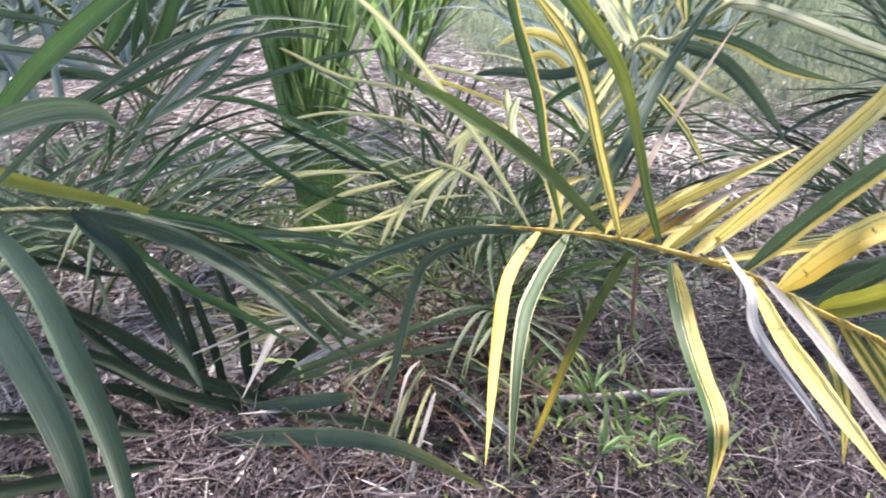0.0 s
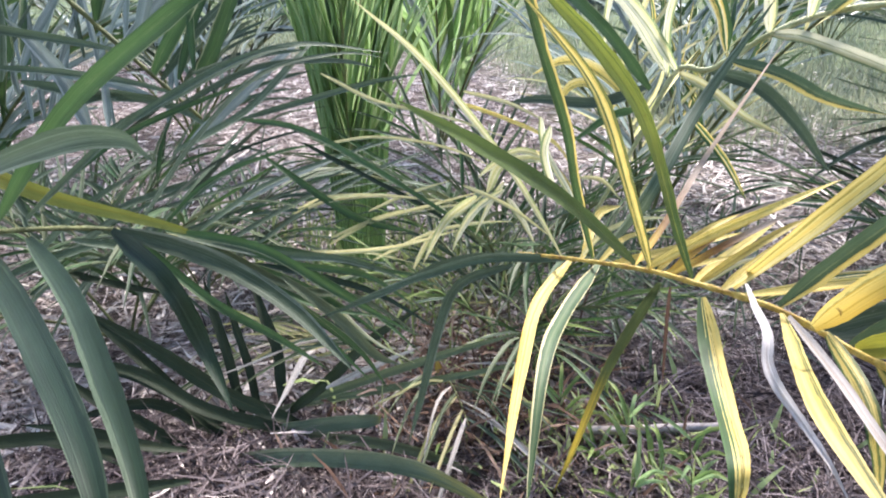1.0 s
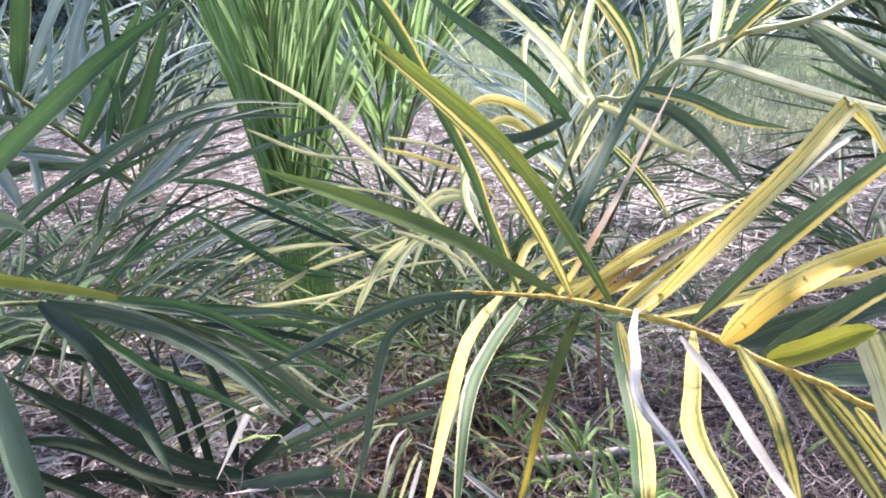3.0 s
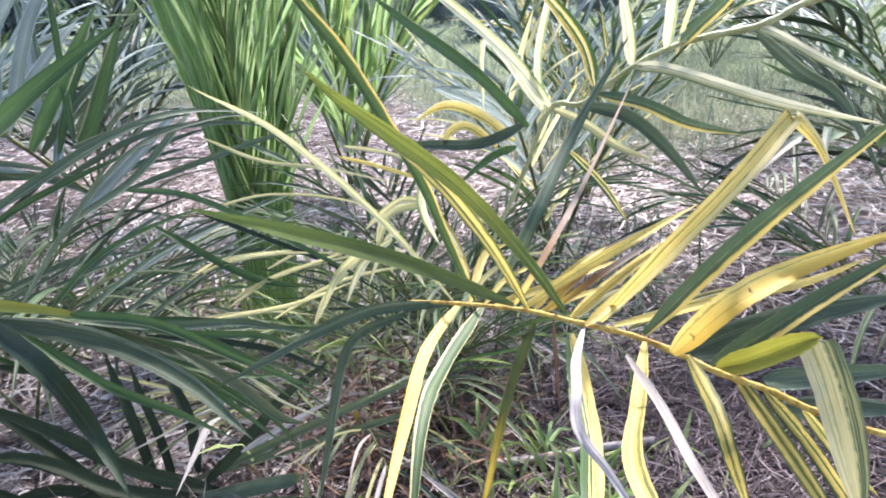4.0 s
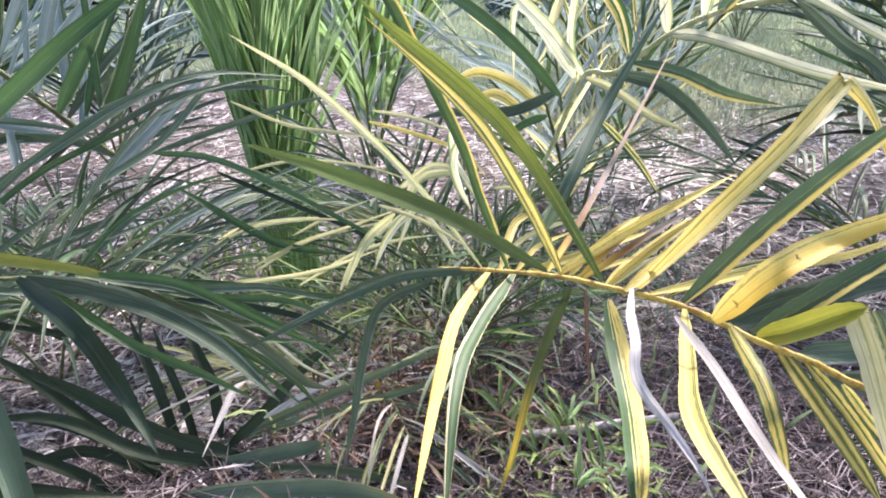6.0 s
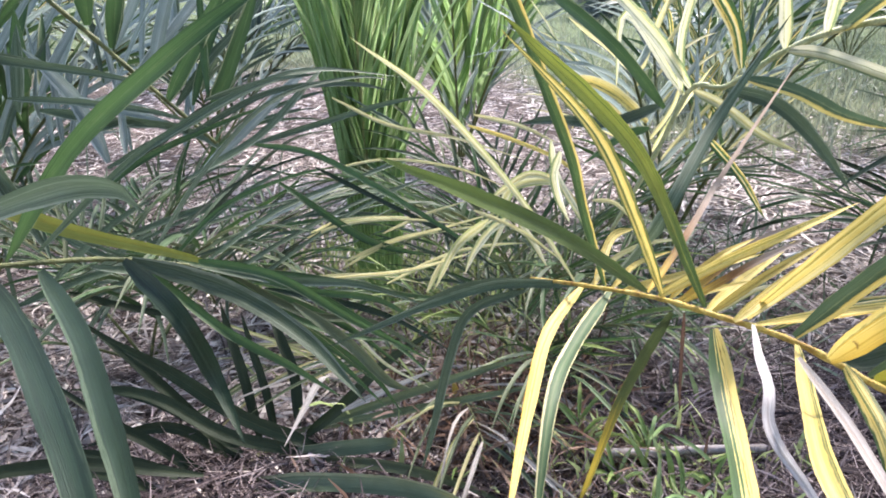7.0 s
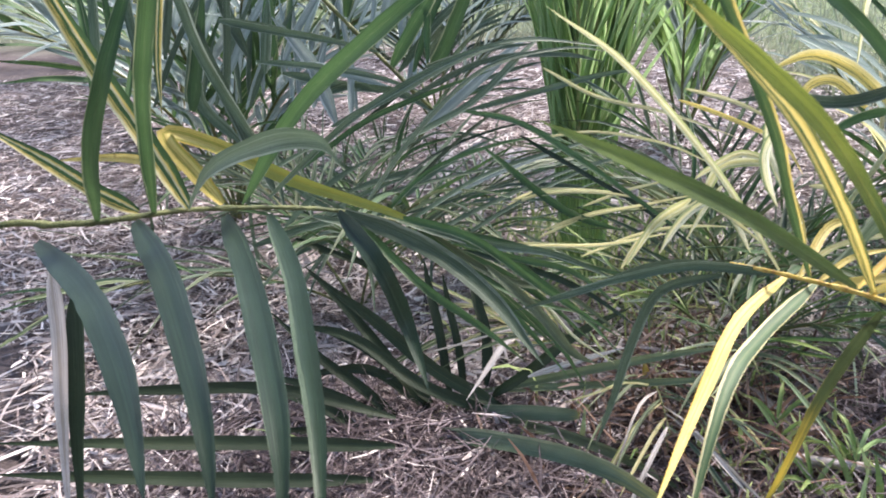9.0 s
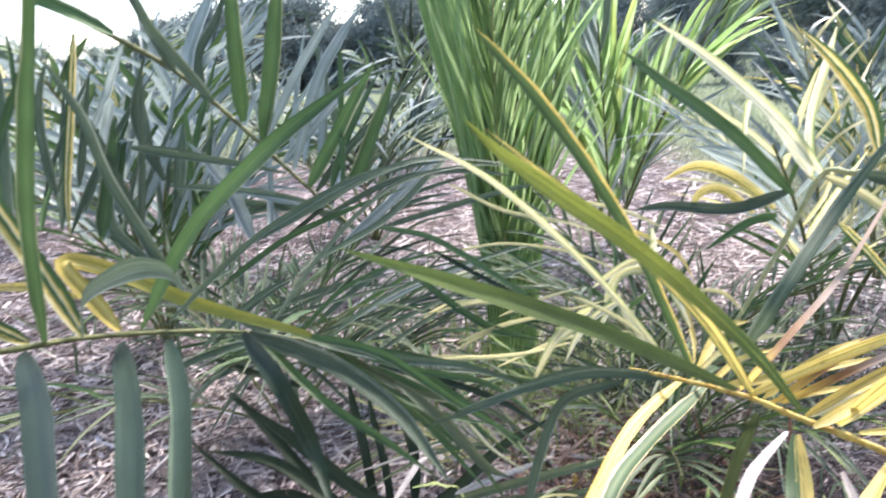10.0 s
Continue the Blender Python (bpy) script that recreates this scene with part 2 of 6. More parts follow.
    "GE": leaf_material("green_blade_cream_edges", [(0.0, (0.70, 0.62, 0.30)), (0.05, (0.68, 0.62, 0.32)), (0.08, DEEP), (0.4, GREEN), (0.52, (0.14, 0.19, 0.08)), (0.6, GREEN), (0.82, DEEP), (0.86, (0.72, 0.67, 0.40)), (0.95, (0.74, 0.68, 0.38)), (1.0, (0.66, 0.55, 0.2))], grain=0.25, sway=0.06, shifts=0.03, translucent=0.25),
    "OL": leaf_material("olive_lime_blade", [(0.0, (0.55, 0.50, 0.08)), (0.08, (0.34, 0.34, 0.05)), (0.5, (0.42, 0.41, 0.06)), (0.54, (0.24, 0.26, 0.04)), (0.9, (0.36, 0.36, 0.05)), (1.0, (0.5, 0.46, 0.1))], grain=0.25, sway=0.2, translucent=0.35),
    "FW": leaf_material("half_pale_blade", [(0.0, (0.16, 0.22, 0.14)), (0.1, (0.10, 0.145, 0.085)), (0.3, (0.12, 0.17, 0.10)), (0.35, (0.40, 0.42, 0.2)), (0.39, (0.80, 0.72, 0.38)), (0.62, (0.78, 0.71, 0.36)), (0.66, (0.5, 0.5, 0.24)), (0.70, (0.82, 0.76, 0.44)), (1.0, CREAM)], grain=0.2, sway=0.1, shifts=0.02, lines=(0.50, 0.48, 0.20)),
    "N": leaf_material("dusky_green_blade", [(0.0, (0.26, 0.31, 0.24)), (0.06, (0.068, 0.106, 0.065)), (0.3, (0.094, 0.142, 0.087)), (0.48, (0.098, 0.146, 0.09)), (0.5, (0.17, 0.225, 0.15)), (0.53, (0.088, 0.134, 0.082)), (0.93, (0.078, 0.118, 0.075)), (1.0, (0.28, 0.33, 0.26))], rough=0.52, sheen=0.2, translucent=0.25, grain=0.32, lines=(0.15, 0.20, 0.14)),
    "V": leaf_material("striped_blade", [(0.0, CREAM), (0.14, YELLOW), (0.19, (0.13, 0.17, 0.06)), (0.24, YELLOW), (0.3, GREEN), (0.47, GREEN), (0.52, CREAM), (0.66, YELLOW), (0.72, GREEN), (1.0, DEEP)], grain=0.2, sway=0.2, shifts=0.14),
    "VG": leaf_material("half_green_striped_blade", [(0.0, YELLOW), (0.1, PALE), (0.26, YELLOW), (0.30, (0.16, 0.14, 0.04)), (0.34, PALE), (0.44, YELLOW), (0.52, PALE), (0.56, GREEN), (0.70, DEEP), (1.0, GREEN)], grain=0.15, shifts=0.1),
    "GT": leaf_material("green_blade_golden_tip", [(0.0, (0.120, 0.143, 0.053)), (0.1, (0.041, 0.064, 0.026)), (0.5, (0.056, 0.083, 0.034)), (0.9, (0.041, 0.064, 0.026)), (1.0, (0.270, 0.247, 0.068))], along=((0.58, (0.495, 0.375, 0.060)),), shifts=0.1, translucent=0.3, lines=(0.090, 0.112, 0.038)),
    "RB": leaf_material("reddish_brown_blade", [(0.0, (0.10, 0.06, 0.045)), (0.5, (0.15, 0.09, 0.07)), (1.0, (0.085, 0.05, 0.04))], rough=0.8, sheen=0.1, grain=0.3),
    "GY": leaf_material("green_blade_yellow_edge", [(0.0, (0.20, 0.24, 0.12)), (0.06, (0.07, 0.115, 0.065)), (0.45, (0.09, 0.14, 0.08)), (0.5, (0.20, 0.24, 0.12)), (0.54, (0.075, 0.12, 0.065)), (0.74, (0.085, 0.13, 0.07)), (0.80, YELLOW), (0.92, PALE), (1.0, YELLOW)], sway=0.15, shifts=0.08, rough=0.5, sheen=0.2),
    "C": leaf_material("pale_blade", [(0.0, (0.62, 0.60, 0.28)), (0.25, (0.86, 0.81, 0.52)), (0.42, (0.84, 0.72, 0.32)), (0.5, (0.5, 0.48, 0.18)), (0.54, (0.85, 0.77, 0.42)), (0.75, CREAM), (0.9, (0.36, 0.42, 0.17)), (1.0, (0.5, 0.54, 0.22))], grain=0.2, translucent=0.45, sway=0.2, lines=(0.58, 0.56, 0.24)),
    "DRY": leaf_material("dry_blade", [(0.0, (0.46, 0.39, 0.36)), (0.4, (0.62, 0.56, 0.54)), (0.6, (0.42, 0.35, 0.31)), (1.0, (0.58, 0.52, 0.50))], translucent=0.25, rough=0.8, grain=0.3, sheen=0.1),
    "BR": leaf_material("browning_blade", [(0.0, GOLD), (0.5, YELLOW), (1.0, GOLD)], along=((0.2, (0.24, 0.13, 0.06)), (0.5, (0.46, 0.37, 0.32))), rough=0.7),
}


def plain_material(name, a, b, scale, rough=0.8, island=False, translucent=0.0, c=None, gloss=0.2):
    """Two-scale mottled matt surface; with island each piece of the mesh takes its own tone."""
    m, nodes, links = material(name)
    geo = nodes.new("ShaderNodeNewGeometry")
    coarse = noise_node(nodes, links, geo.outputs["Position"], scale, 5.0)
    fine = noise_node(nodes, links, geo.outputs["Position"], scale * 9, 4.0)
    if island:
        fac = geo.outputs["Random Per Island"]
        stops = [(0.0, a), (0.55, c or b), (1.0, b)]
    else:
        fac = coarse
        stops = [(0.32, a), (0.68, b)] if c is None else [(0.3, a), (0.5, c), (0.7, b)]
    colour = ramp(nodes, links, fac, stops)
    colour = mix(nodes, links, 1.0, colour, ramp(nodes, links, fine, [(0.3, (0.6, 0.6, 0.6)), (0.7, (1, 1, 1))]), "MULTIPLY")
    shader = node(nodes, "ShaderNodeBsdfPrincipled", Roughness=rough)
    shader.inputs["Specular IOR Level"].default_value = gloss
    links.new(colour, shader.inputs["Base Color"])
    bump = node(nodes, "ShaderNodeBump", Strength=0.4, Distance=0.01)
    links.new(fine, bump.inputs["Height"])
    links.new(bump.outputs[0], shader.inputs["Normal"])
    out = nodes.new("ShaderNodeOutputMaterial")
    if translucent:
        thru = nodes.new("ShaderNodeBsdfTranslucent")
        links.new(colour, thru.inputs["Color"])
        both = node(nodes, "ShaderNodeMixShader", Fac=translucent)
        links.new(shader.outputs[0], both.inputs[1])
        links.new(thru.outputs[0], both.inputs[2])
        links.new(both.outputs[0], out.inputs[0])
    else:
        links.new(shader.outputs[0], out.inputs[0])
    return m




def soil_material():
    """Dark litter near by; further out, past a ragged line, thin green turf."""
    m, nodes, links = material("littered_soil")
    geo = nodes.new("ShaderNodeNewGeometry")
    pos = geo.outputs["Position"]
    broad, fine = noise_node(nodes, links, pos, 1.3, 5.0), noise_node(nodes, links, pos, 24.0, 5.0, 0.7)
    litter = ramp(nodes, links, broad, [(0.3, (0.06, 0.045, 0.042)), (0.5, (0.12, 0.095, 0.09)), (0.7, (0.19, 0.155, 0.15))])
    turf = ramp(nodes, links, broad, [(0.3, (0.10, 0.15, 0.07)), (0.7, (0.22, 0.26, 0.14))])
    sep = nodes.new("ShaderNodeSeparateXYZ")
    links.new(pos, sep.inputs[0])
    line = math_node(nodes, links, "ADD", sep.outputs[1], math_node(nodes, links, "MULTIPLY", broad, 2.5))
    east = math_node(nodes, links, "MULTIPLY", math_node(nodes, links, "MINIMUM", math_node(nodes, links, "MAXIMUM", sep.outputs[0], -0.1), 0.8), 4.6)
    line = math_node(nodes, links, "ADD", line, east)
    edge = ramp(nodes, links, math_node(nodes, links, "DIVIDE", line, 20.0), [(0.4, (0, 0, 0)), (0.6, (1, 1, 1))])
    colour = mix(nodes, links, edge, litter, turf)
    colour = mix(nodes, links, 1.0, colour, ramp(nodes, links, fine, [(0.3, (0.45, 0.45, 0.45)), (0.7, (1, 1, 1))]), "MULTIPLY")
    shader = node(nodes, "ShaderNodeBsdfPrincipled", Roughness=0.95)
    shader.inputs["Specular IOR Level"].default_value = 0.1
    links.new(colour, shader.inputs["Base Color"])
    bump = node(nodes, "ShaderNodeBump", Strength=0.7, Distance=0.02)
    links.new(fine, bump.inputs["Height"])
    links.new(bump.outputs[0], shader.inputs["Normal"])
    out = nodes.new("ShaderNodeOutputMaterial")
    links.new(shader.outputs[0], out.inputs[0])
    return m


SOIL = soil_material()
STRAW = plain_material("dry_straw", (0.075, 0.056, 0.054), (0.90, 0.815, 0.785), 5.0, 0.55, island=True, translucent=0.15, c=(0.38, 0.308, 0.296))
# brown thatch tones, lowered to hold the shade under the fronds
THATCH = plain_material("shaded_brown_thatch", (0.036, 0.025, 0.027), (0.33, 0.27, 0.28), 5.0, 0.8, island=True, translucent=0.1, c=(0.113, 0.085, 0.089))
# bleached straw, its tones raised further to stand for sunlit ground
PALE_STRAW = plain_material("bleached_sunlit_straw", (0.22, 0.165, 0.16), (0.92, 0.845, 0.80), 5.0, 0.6, island=True, c=(0.56, 0.485, 0.46))
RED_STRAW = plain_material("reddish_straw", (0.085, 0.05, 0.04), (0.36, 0.26, 0.21), 5.0, 0.8, island=True, translucent=0.15, c=(0.19, 0.105, 0.07))
SPROUT = plain_material("fresh_grass", (0.15, 0.23, 0.07), (0.46, 0.54, 0.24), 4.0, 0.6, island=True, translucent=0.3)
MEADOW = plain_material("meadow_grass", (0.18, 0.215, 0.145), (0.36, 0.39, 0.275), 2.0, 0.7, island=True, translucent=0.3)
STALK = plain_material("yellow_rachis", (0.32, 0.17, 0.04), (0.78, 0.62, 0.22), 60.0, 0.5, c=(0.65, 0.45, 0.10))
STALK_PALE = plain_material("pale_rachis", (0.34, 0.36, 0.15), (0.58, 0.58, 0.32), 30.0, 0.5)
STALK_GREEN = plain_material("green_rachis", (0.07, 0.085, 0.035), (0.19, 0.20, 0.08), 35.0, 0.5)
BARK_PALE = plain_material("weathered_wood", (0.28, 0.24, 0.23), (0.52, 0.47, 0.46), 12.0, 0.85)
BARK = plain_material("bark", (0.05, 0.045, 0.04), (0.11, 0.10, 0.09), 6.0, 0.9)
# leaf green greyed and blued, with the far trees' haze in the colour
FOLIAGE = plain_material("hazy_tree_leaves", (0.10, 0.14, 0.14), (0.19, 0.23, 0.22), 0.6, 0.9, island=True, translucent=0.2, gloss=0.0)


# ---- building helpers ----
def spline(points, n):
    """Points on a smooth curve through the given ones, n to a span."""
    q = [Vector(p) for p in points]
    q = [2 * q[0] - q[1], *q, 2 * q[-1] - q[-2]]
    out = []
    for i in range(1, len(q) - 2):
        a, b, c, d = q[i - 1:i + 3]
        for k in range(n):
            t = k / n
            out.append(0.5 * (2 * b + (c - a) * t + (2 * a - 5 * b + 4 * c - d) * t * t + (3 * b - a - 3 * c + d) * t ** 3))
    return out + [q[-2]]


FACING = Vector((0.05, -0.62, 0.78))  # blades turn their upper side to the open sky over the clearing
ACROSS = (-1.0, -0.5, 0.0, 0.5, 1.0)


def blade_mesh(name, points, width, kind, n=5, fold=0.35, twist=0.0, ripple=0.03, seed=0, facing=FACING, base=0.35):
    """A folded, tapering, slightly wavy leaf blade along a curve."""
    rnd = random.Random(seed)
    line = spline(points, n)
    last = len(line) - 1
    verts, faces, uvs = [], [], []
    phase, freq = rnd.uniform(0, 6), rnd.uniform(2, 4)
    side = None
    for i, p in enumerate(line):
        tan = (line[min(i + 1, last)] - line[max(i - 1, 0)]).normalized()
        s = tan.cross(facing)
        if s.length < 0.2 and side is not None:
            s = side - tan * side.dot(tan)
        s.normalize()
        if side is not None and s.dot(side) < 0:
            s = -s
        if side is not None:
            s = (s + side * 0.6).normalized()
            s = (s - tan * s.dot(tan)).normalized()
        side = s
        u = i / last
        turn = Matrix.Rotation(twist * (u - 0.3) + 0.12 * math.sin(phase + freq * u * 2), 3, tan)
        s = turn @ s
        up = s.cross(tan).normalized()
        w = 0.5 * width * (base + (1 - base) * (u / 0.14) ** 0.7 if u < 0.14 else 1.0) * (1.0 if u < 0.45 else max(0.0, 1 - ((u - 0.45) / 0.55) ** 2.0) * 0.98 + 0.02)
        w *= rnd.uniform(0.95, 1.05)
        for a in ACROSS:
            wave = ripple * width * math.sin(phase + 9 * freq * u + 2 * a) * abs(a)
            verts.append(p + s * (a * w) - up * (fold * abs(a) * -w) + up * wave)
            uvs.append((u, 0.5 + 0.5 * a))
        if i:
            for k in range(4):
                o = (i - 1) * 5 + k
                faces.append((o, o + 1, o + 6, o + 5))
    me = bpy.data.meshes.new(name)
    me.from_pydata([tuple(v) for v in verts], [], faces)
    layer = me.uv_layers.new(name="blade")
    for loop in me.loops:
        layer.data[loop.index].uv = uvs[loop.vertex_index]
    for poly in me.polygons:
        poly.use_smooth = True
    me.materials.append(KINDS[kind])
    return me


def tube_mesh(name, points, radius, mat, n=4, taper=0.5, sides=7, knots=0.0):
    """A tapering round stalk along a curve."""
    line = spline(points, n)
    last = len(line) - 1
    verts, faces = [], []
    ref = Vector((0.3, 0.2, 1.0))
    for i, p in enumerate(line):
        tan = (line[min(i + 1, last)] - line[max(i - 1, 0)]).normalized()
        a = tan.cross(ref)
        if a.length < 0.05:
            a = tan.cross(Vector((1, 0, 0)))
        a.normalize()
        b = tan.cross(a)
        r = radius * (1 - (1 - taper) * i / last) * (1 + knots * max(0.0, math.sin(i * 1.9) + 0.4 * math.sin(i * 0.77)))
        for k in range(sides):
            c = 2 * math.pi * k / sides
            verts.append(tuple(p + (a * math.cos(c) + b * math.sin(c)) * r))
        if i:
            for k in range(sides):
                o, j = (i - 1) * sides, (k + 1) % sides
                faces.append((o + k, o + j, o + sides + j, o + sides + k))
    faces.append(tuple(range(sides))[::-1])
    faces.append(tuple(range(last * sides, last * sides + sides)))
    me = bpy.data.meshes.new(name)
    me.from_pydata(verts, [], faces)
    for poly in me.polygons:
        poly.use_smooth = True
    me.materials.append(mat)
    return me


def part(name, me, parent, label=""):
    ob = new(name, me)
    ob.parent = parent
    ob.matrix_parent_inverse = parent.matrix_world.inverted()
    return tagged(ob, label) if label else ob


def thing(name, at, label, category, group=""):
    ob = new(name)
    ob.empty_display_size = 0.1
    ob.matrix_world = Matrix.Translation(at)
    return tagged(ob, label, category, group)


COUNT = [0]


def leaflet(frond, kind, width, *points, face=(0.05, -0.62, 0.78), fold=0.3, twist=None, label="", base=0.35):
    COUNT[0] += 1
    rnd = random.Random(COUNT[0])
    if twist is None:
        twist = rnd.uniform(-0.35, 0.35)
    me = blade_mesh("leaflet", points, width, kind, fold=fold, twist=twist, seed=COUNT[0], facing=Vector(face), base=base)
    return part("leaflet", me, frond, label)


def frond_of(palm, mat, radius, *points, label=""):
    return part("frond", tube_mesh("frond", points, radius, mat, n=9, knots=0.3), palm, label)


# ---- ground ----
def ground_height(x, y):
    d = math.hypot(x, y - 1)
    h = 0.03 * noise.noise((x * 0.9, y * 0.9, 0)) + 0.012 * noise.noise((x * 4, y * 4, 3))
    return h if d < 40 else h * 40 / d


def build_ground():
    rings = [0.0] + [0.12 * 1.085 ** k for k in range(125)]
    around = 96
    verts, faces = [(0, 1, ground_height(0, 1))], []
    for r in rings[1:]:
        for k in range(around):
            a = 2 * math.pi * k / around
            x, y = r * math.cos(a), 1 + r * math.sin(a)
            verts.append((x, y, ground_height(x, y)))
    for k in range(around):
        faces.append((0, 1 + k, 1 + (k + 1) % around))
    for i in range(len(rings) - 2):
        o = 1 + i * around
        for k in range(around):
            j = (k + 1) % around
            faces.append((o + k, o + around + k, o + around + j, o + j))
    me = bpy.data.meshes.new("ground")
    me.from_pydata(verts, [], faces)
    for poly in me.polygons:
        poly.use_smooth = True
    me.materials.append(SOIL)
    return tagged(new("ground", me), "brown soil under dry straw litter", "ground", kind="structure")


ground = build_ground()


def strips(name, count, place, length, width, lift, mat, label, category, seed, bend=0.5, segs=3, rise=None):
    """Loose thin blades as one mesh: place(rnd) gives x, y; lift the height range; rise the steepness range."""
    rnd = random.Random(seed)
    verts, faces = [], []
    for _ in range(count):
        x, y = place(rnd)
        z = ground_height(x, y) + rnd.uniform(*lift)
        l, w = rnd.uniform(*length), rnd.uniform(*width)
        a = rnd.uniform(0, 2 * math.pi)
        e = rnd.uniform(*rise) if rise else rnd.gauss(0.0, 0.16)
        curl, drop = rnd.uniform(-bend, bend), rnd.uniform(0.0, bend)
        roll = rnd.uniform(-0.9, 0.9)
        p = Vector((x, y, max(z, 0.004)))
        o = len(verts)
        for i in range(segs + 1):
            d = Vector((math.cos(a) * math.cos(e), math.sin(a) * math.cos(e), math.sin(e)))
            s = Vector((-math.sin(a), math.cos(a), 0)) * math.cos(roll) + Vector((0, 0, 1)) * math.sin(roll)
            half = 0.5 * w * (1 if i < segs else 0.25)
            verts += [tuple(p - s * half), tuple(p + s * half)]
            p = p + d * (l / segs)
            p.z = max(p.z, 0.003)
            a += curl / segs
            e -= drop / segs if rise else 0.0
            if i:
                k = o + 2 * i
                faces.append((k - 2, k - 1, k + 1, k))
    me = bpy.data.meshes.new(name)
    me.from_pydata(verts, [], faces)
    me.materials.append(mat)
    return tagged(new(name, me), label, category, kind="stuff")


def near_spot(rnd):
    """Spots thinning with distance, bunched in tufts and swathes."""
    while True:
        x, y = free_spot(rnd)
        if min(math.hypot((x - 0.8) / 0.95, (y - 1.4) / 0.6), math.hypot((x + 0.2) / 0.8, (y - 1.05) / 0.45)) < rnd.uniform(0.6, 1.3) and rnd.random() < 0.8:
            continue
        if noise.noise((x * 2.2, y * 2.2, 7)) + 0.6 * noise.noise((x * 6, y * 6, 2)) > rnd.uniform(-0.75, 0.45):
            return x, y


def meadow_edge(x):
    """How far out the straw gives way to the meadow; nearer towards the east."""
    return 8.4 - 4.6 * min(max(x, -0.1), 0.8)


def free_spot(rnd):
    while True:
        d = 0.9 + 8.0 * rnd.random() ** 1.9
        a = rnd.uniform(-0.95, 0.85)
        x, y = d * math.sin(a), d * math.cos(a)
        if y < meadow_edge(x) + rnd.gauss(0, 0.45) or rnd.random() < 0.12:
            return x, y


def far_spot(rnd):
    d = 5.0 + 22 * rnd.random() ** 1.4
    a = rnd.uniform(-0.95, 0.85)
    return d * math.sin(a), d * math.cos(a)


strips("straw_litter", 70000, near_spot, (0.04, 0.22), (0.0024, 0.0078), (0.0, 0.055), STRAW,
       "grey and beige dry straw lying loose on the soil", "straw", 5, bend=0.9)


def round_spot(rnd):
    """The rest of the field, beside and behind the path."""
    while True:
        d = 0.3 + 9.0 * rnd.random() ** 0.7
        a = rnd.uniform(-math.pi, math.pi)
        if d < 0.9 or not -0.95 < a < 0.85:
            return d * math.sin(a), d * math.cos(a)


strips("scattered_straw", 26000, round_spot, (0.08, 0.32), (0.004, 0.010), (0.0, 0.04), STRAW,
       "dry straw scattered over the field's soil", "straw", 15, bend=0.9, segs=2)


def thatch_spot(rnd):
    """The matted brown patch before the yellow frond, where the fronds' shade is painted in."""
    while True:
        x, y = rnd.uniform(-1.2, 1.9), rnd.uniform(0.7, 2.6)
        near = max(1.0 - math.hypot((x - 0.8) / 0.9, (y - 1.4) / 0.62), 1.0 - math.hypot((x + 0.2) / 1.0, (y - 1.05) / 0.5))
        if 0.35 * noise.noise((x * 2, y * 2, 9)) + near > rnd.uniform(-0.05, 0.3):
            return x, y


strips("shaded_brown_thatch", 29000, thatch_spot, (0.05, 0.24), (0.002, 0.0045), (0.015, 0.07), THATCH,
       "brown matted thatch covering the soil, darkened for shade", "straw", 11, bend=1.2)


def chip_spot(rnd):
    while True:
        x, y = free_spot(rnd)
        if (x < 0.0 + rnd.gauss(0, 0.2) and y > 0.85 + max(0.0, x + 0.5) * 1.3 + rnd.gauss(0, 0.12)) or y > 2.6:
            return x, y


strips("straw_chips", 17000, chip_spot, (0.02, 0.09), (0.005, 0.013), (0.02, 0.06), PALE_STRAW,
       "bleached broken straw chips scattered on litter", "straw", 13, bend=0.5, segs=2)

# ---- litter, grass and meadow ----
def patch(cx, cy, rx, ry):
    def spot(rnd):
        return cx + rnd.gauss(0, rx), cy + rnd.gauss(0, ry)
    return spot


strips("pale_straw_heap", 700, patch(1.08, 3.45, 0.22, 0.18), (0.08, 0.28), (0.005, 0.011), (0.0, 0.10), PALE_STRAW,
       "bleached straw heap on the ground", "straw", 6, bend=0.6)
# pale pieces laid here paint the sunlight on the straw behind
strips("sunlit_straw_heap", 1700, patch(-0.85, 3.25, 0.32, 0.45), (0.06, 0.24), (0.004, 0.010), (0.02, 0.09), PALE_STRAW,
       "pale loose straw heaped on the litter to look sunlit", "straw", 16, bend=0.7)
strips("reddish_dead_grass", 820, patch(0.03, 1.60, 0.17, 0.19), (0.05, 0.17), (0.003, 0.009), (0.0, 0.10), RED_STRAW,
       "reddish-brown dead grass lying in a tangle", "dead grass", 7, bend=0.9, rise=(0.0, 0.9))
strips("grass_sprouts", 420, patch(0.32, 1.42, 0.22, 0.17), (0.05, 0.17), (0.006, 0.015), (0.0, 0.01), SPROUT,
       "fresh green grass sprouting through straw", "grass", 8, bend=0.9, rise=(0.5, 1.4))
strips("grass_under_fronds", 220, patch(-0.1, 2.15, 0.26, 0.30), (0.10, 0.34), (0.004, 0.010), (0.0, 0.02), SPROUT,
       "green grass blades among straw", "grass", 9, bend=1.2, rise=(0.5, 1.45))
TUFT = plain_material("dull_tuft_grass", (0.05, 0.08, 0.04), (0.27, 0.33, 0.24), 4.0, 0.6, island=True, translucent=0.2, c=(0.13, 0.18, 0.11))
strips("grass_tufts_west", 170, patch(-1.9, 3.0, 0.40, 0.38), (0.15, 0.50), (0.006, 0.016), (0.0, 0.03), TUFT,
       "dull green grass tufts growing through straw", "grass", 17, bend=1.0, rise=(0.25, 1.35))
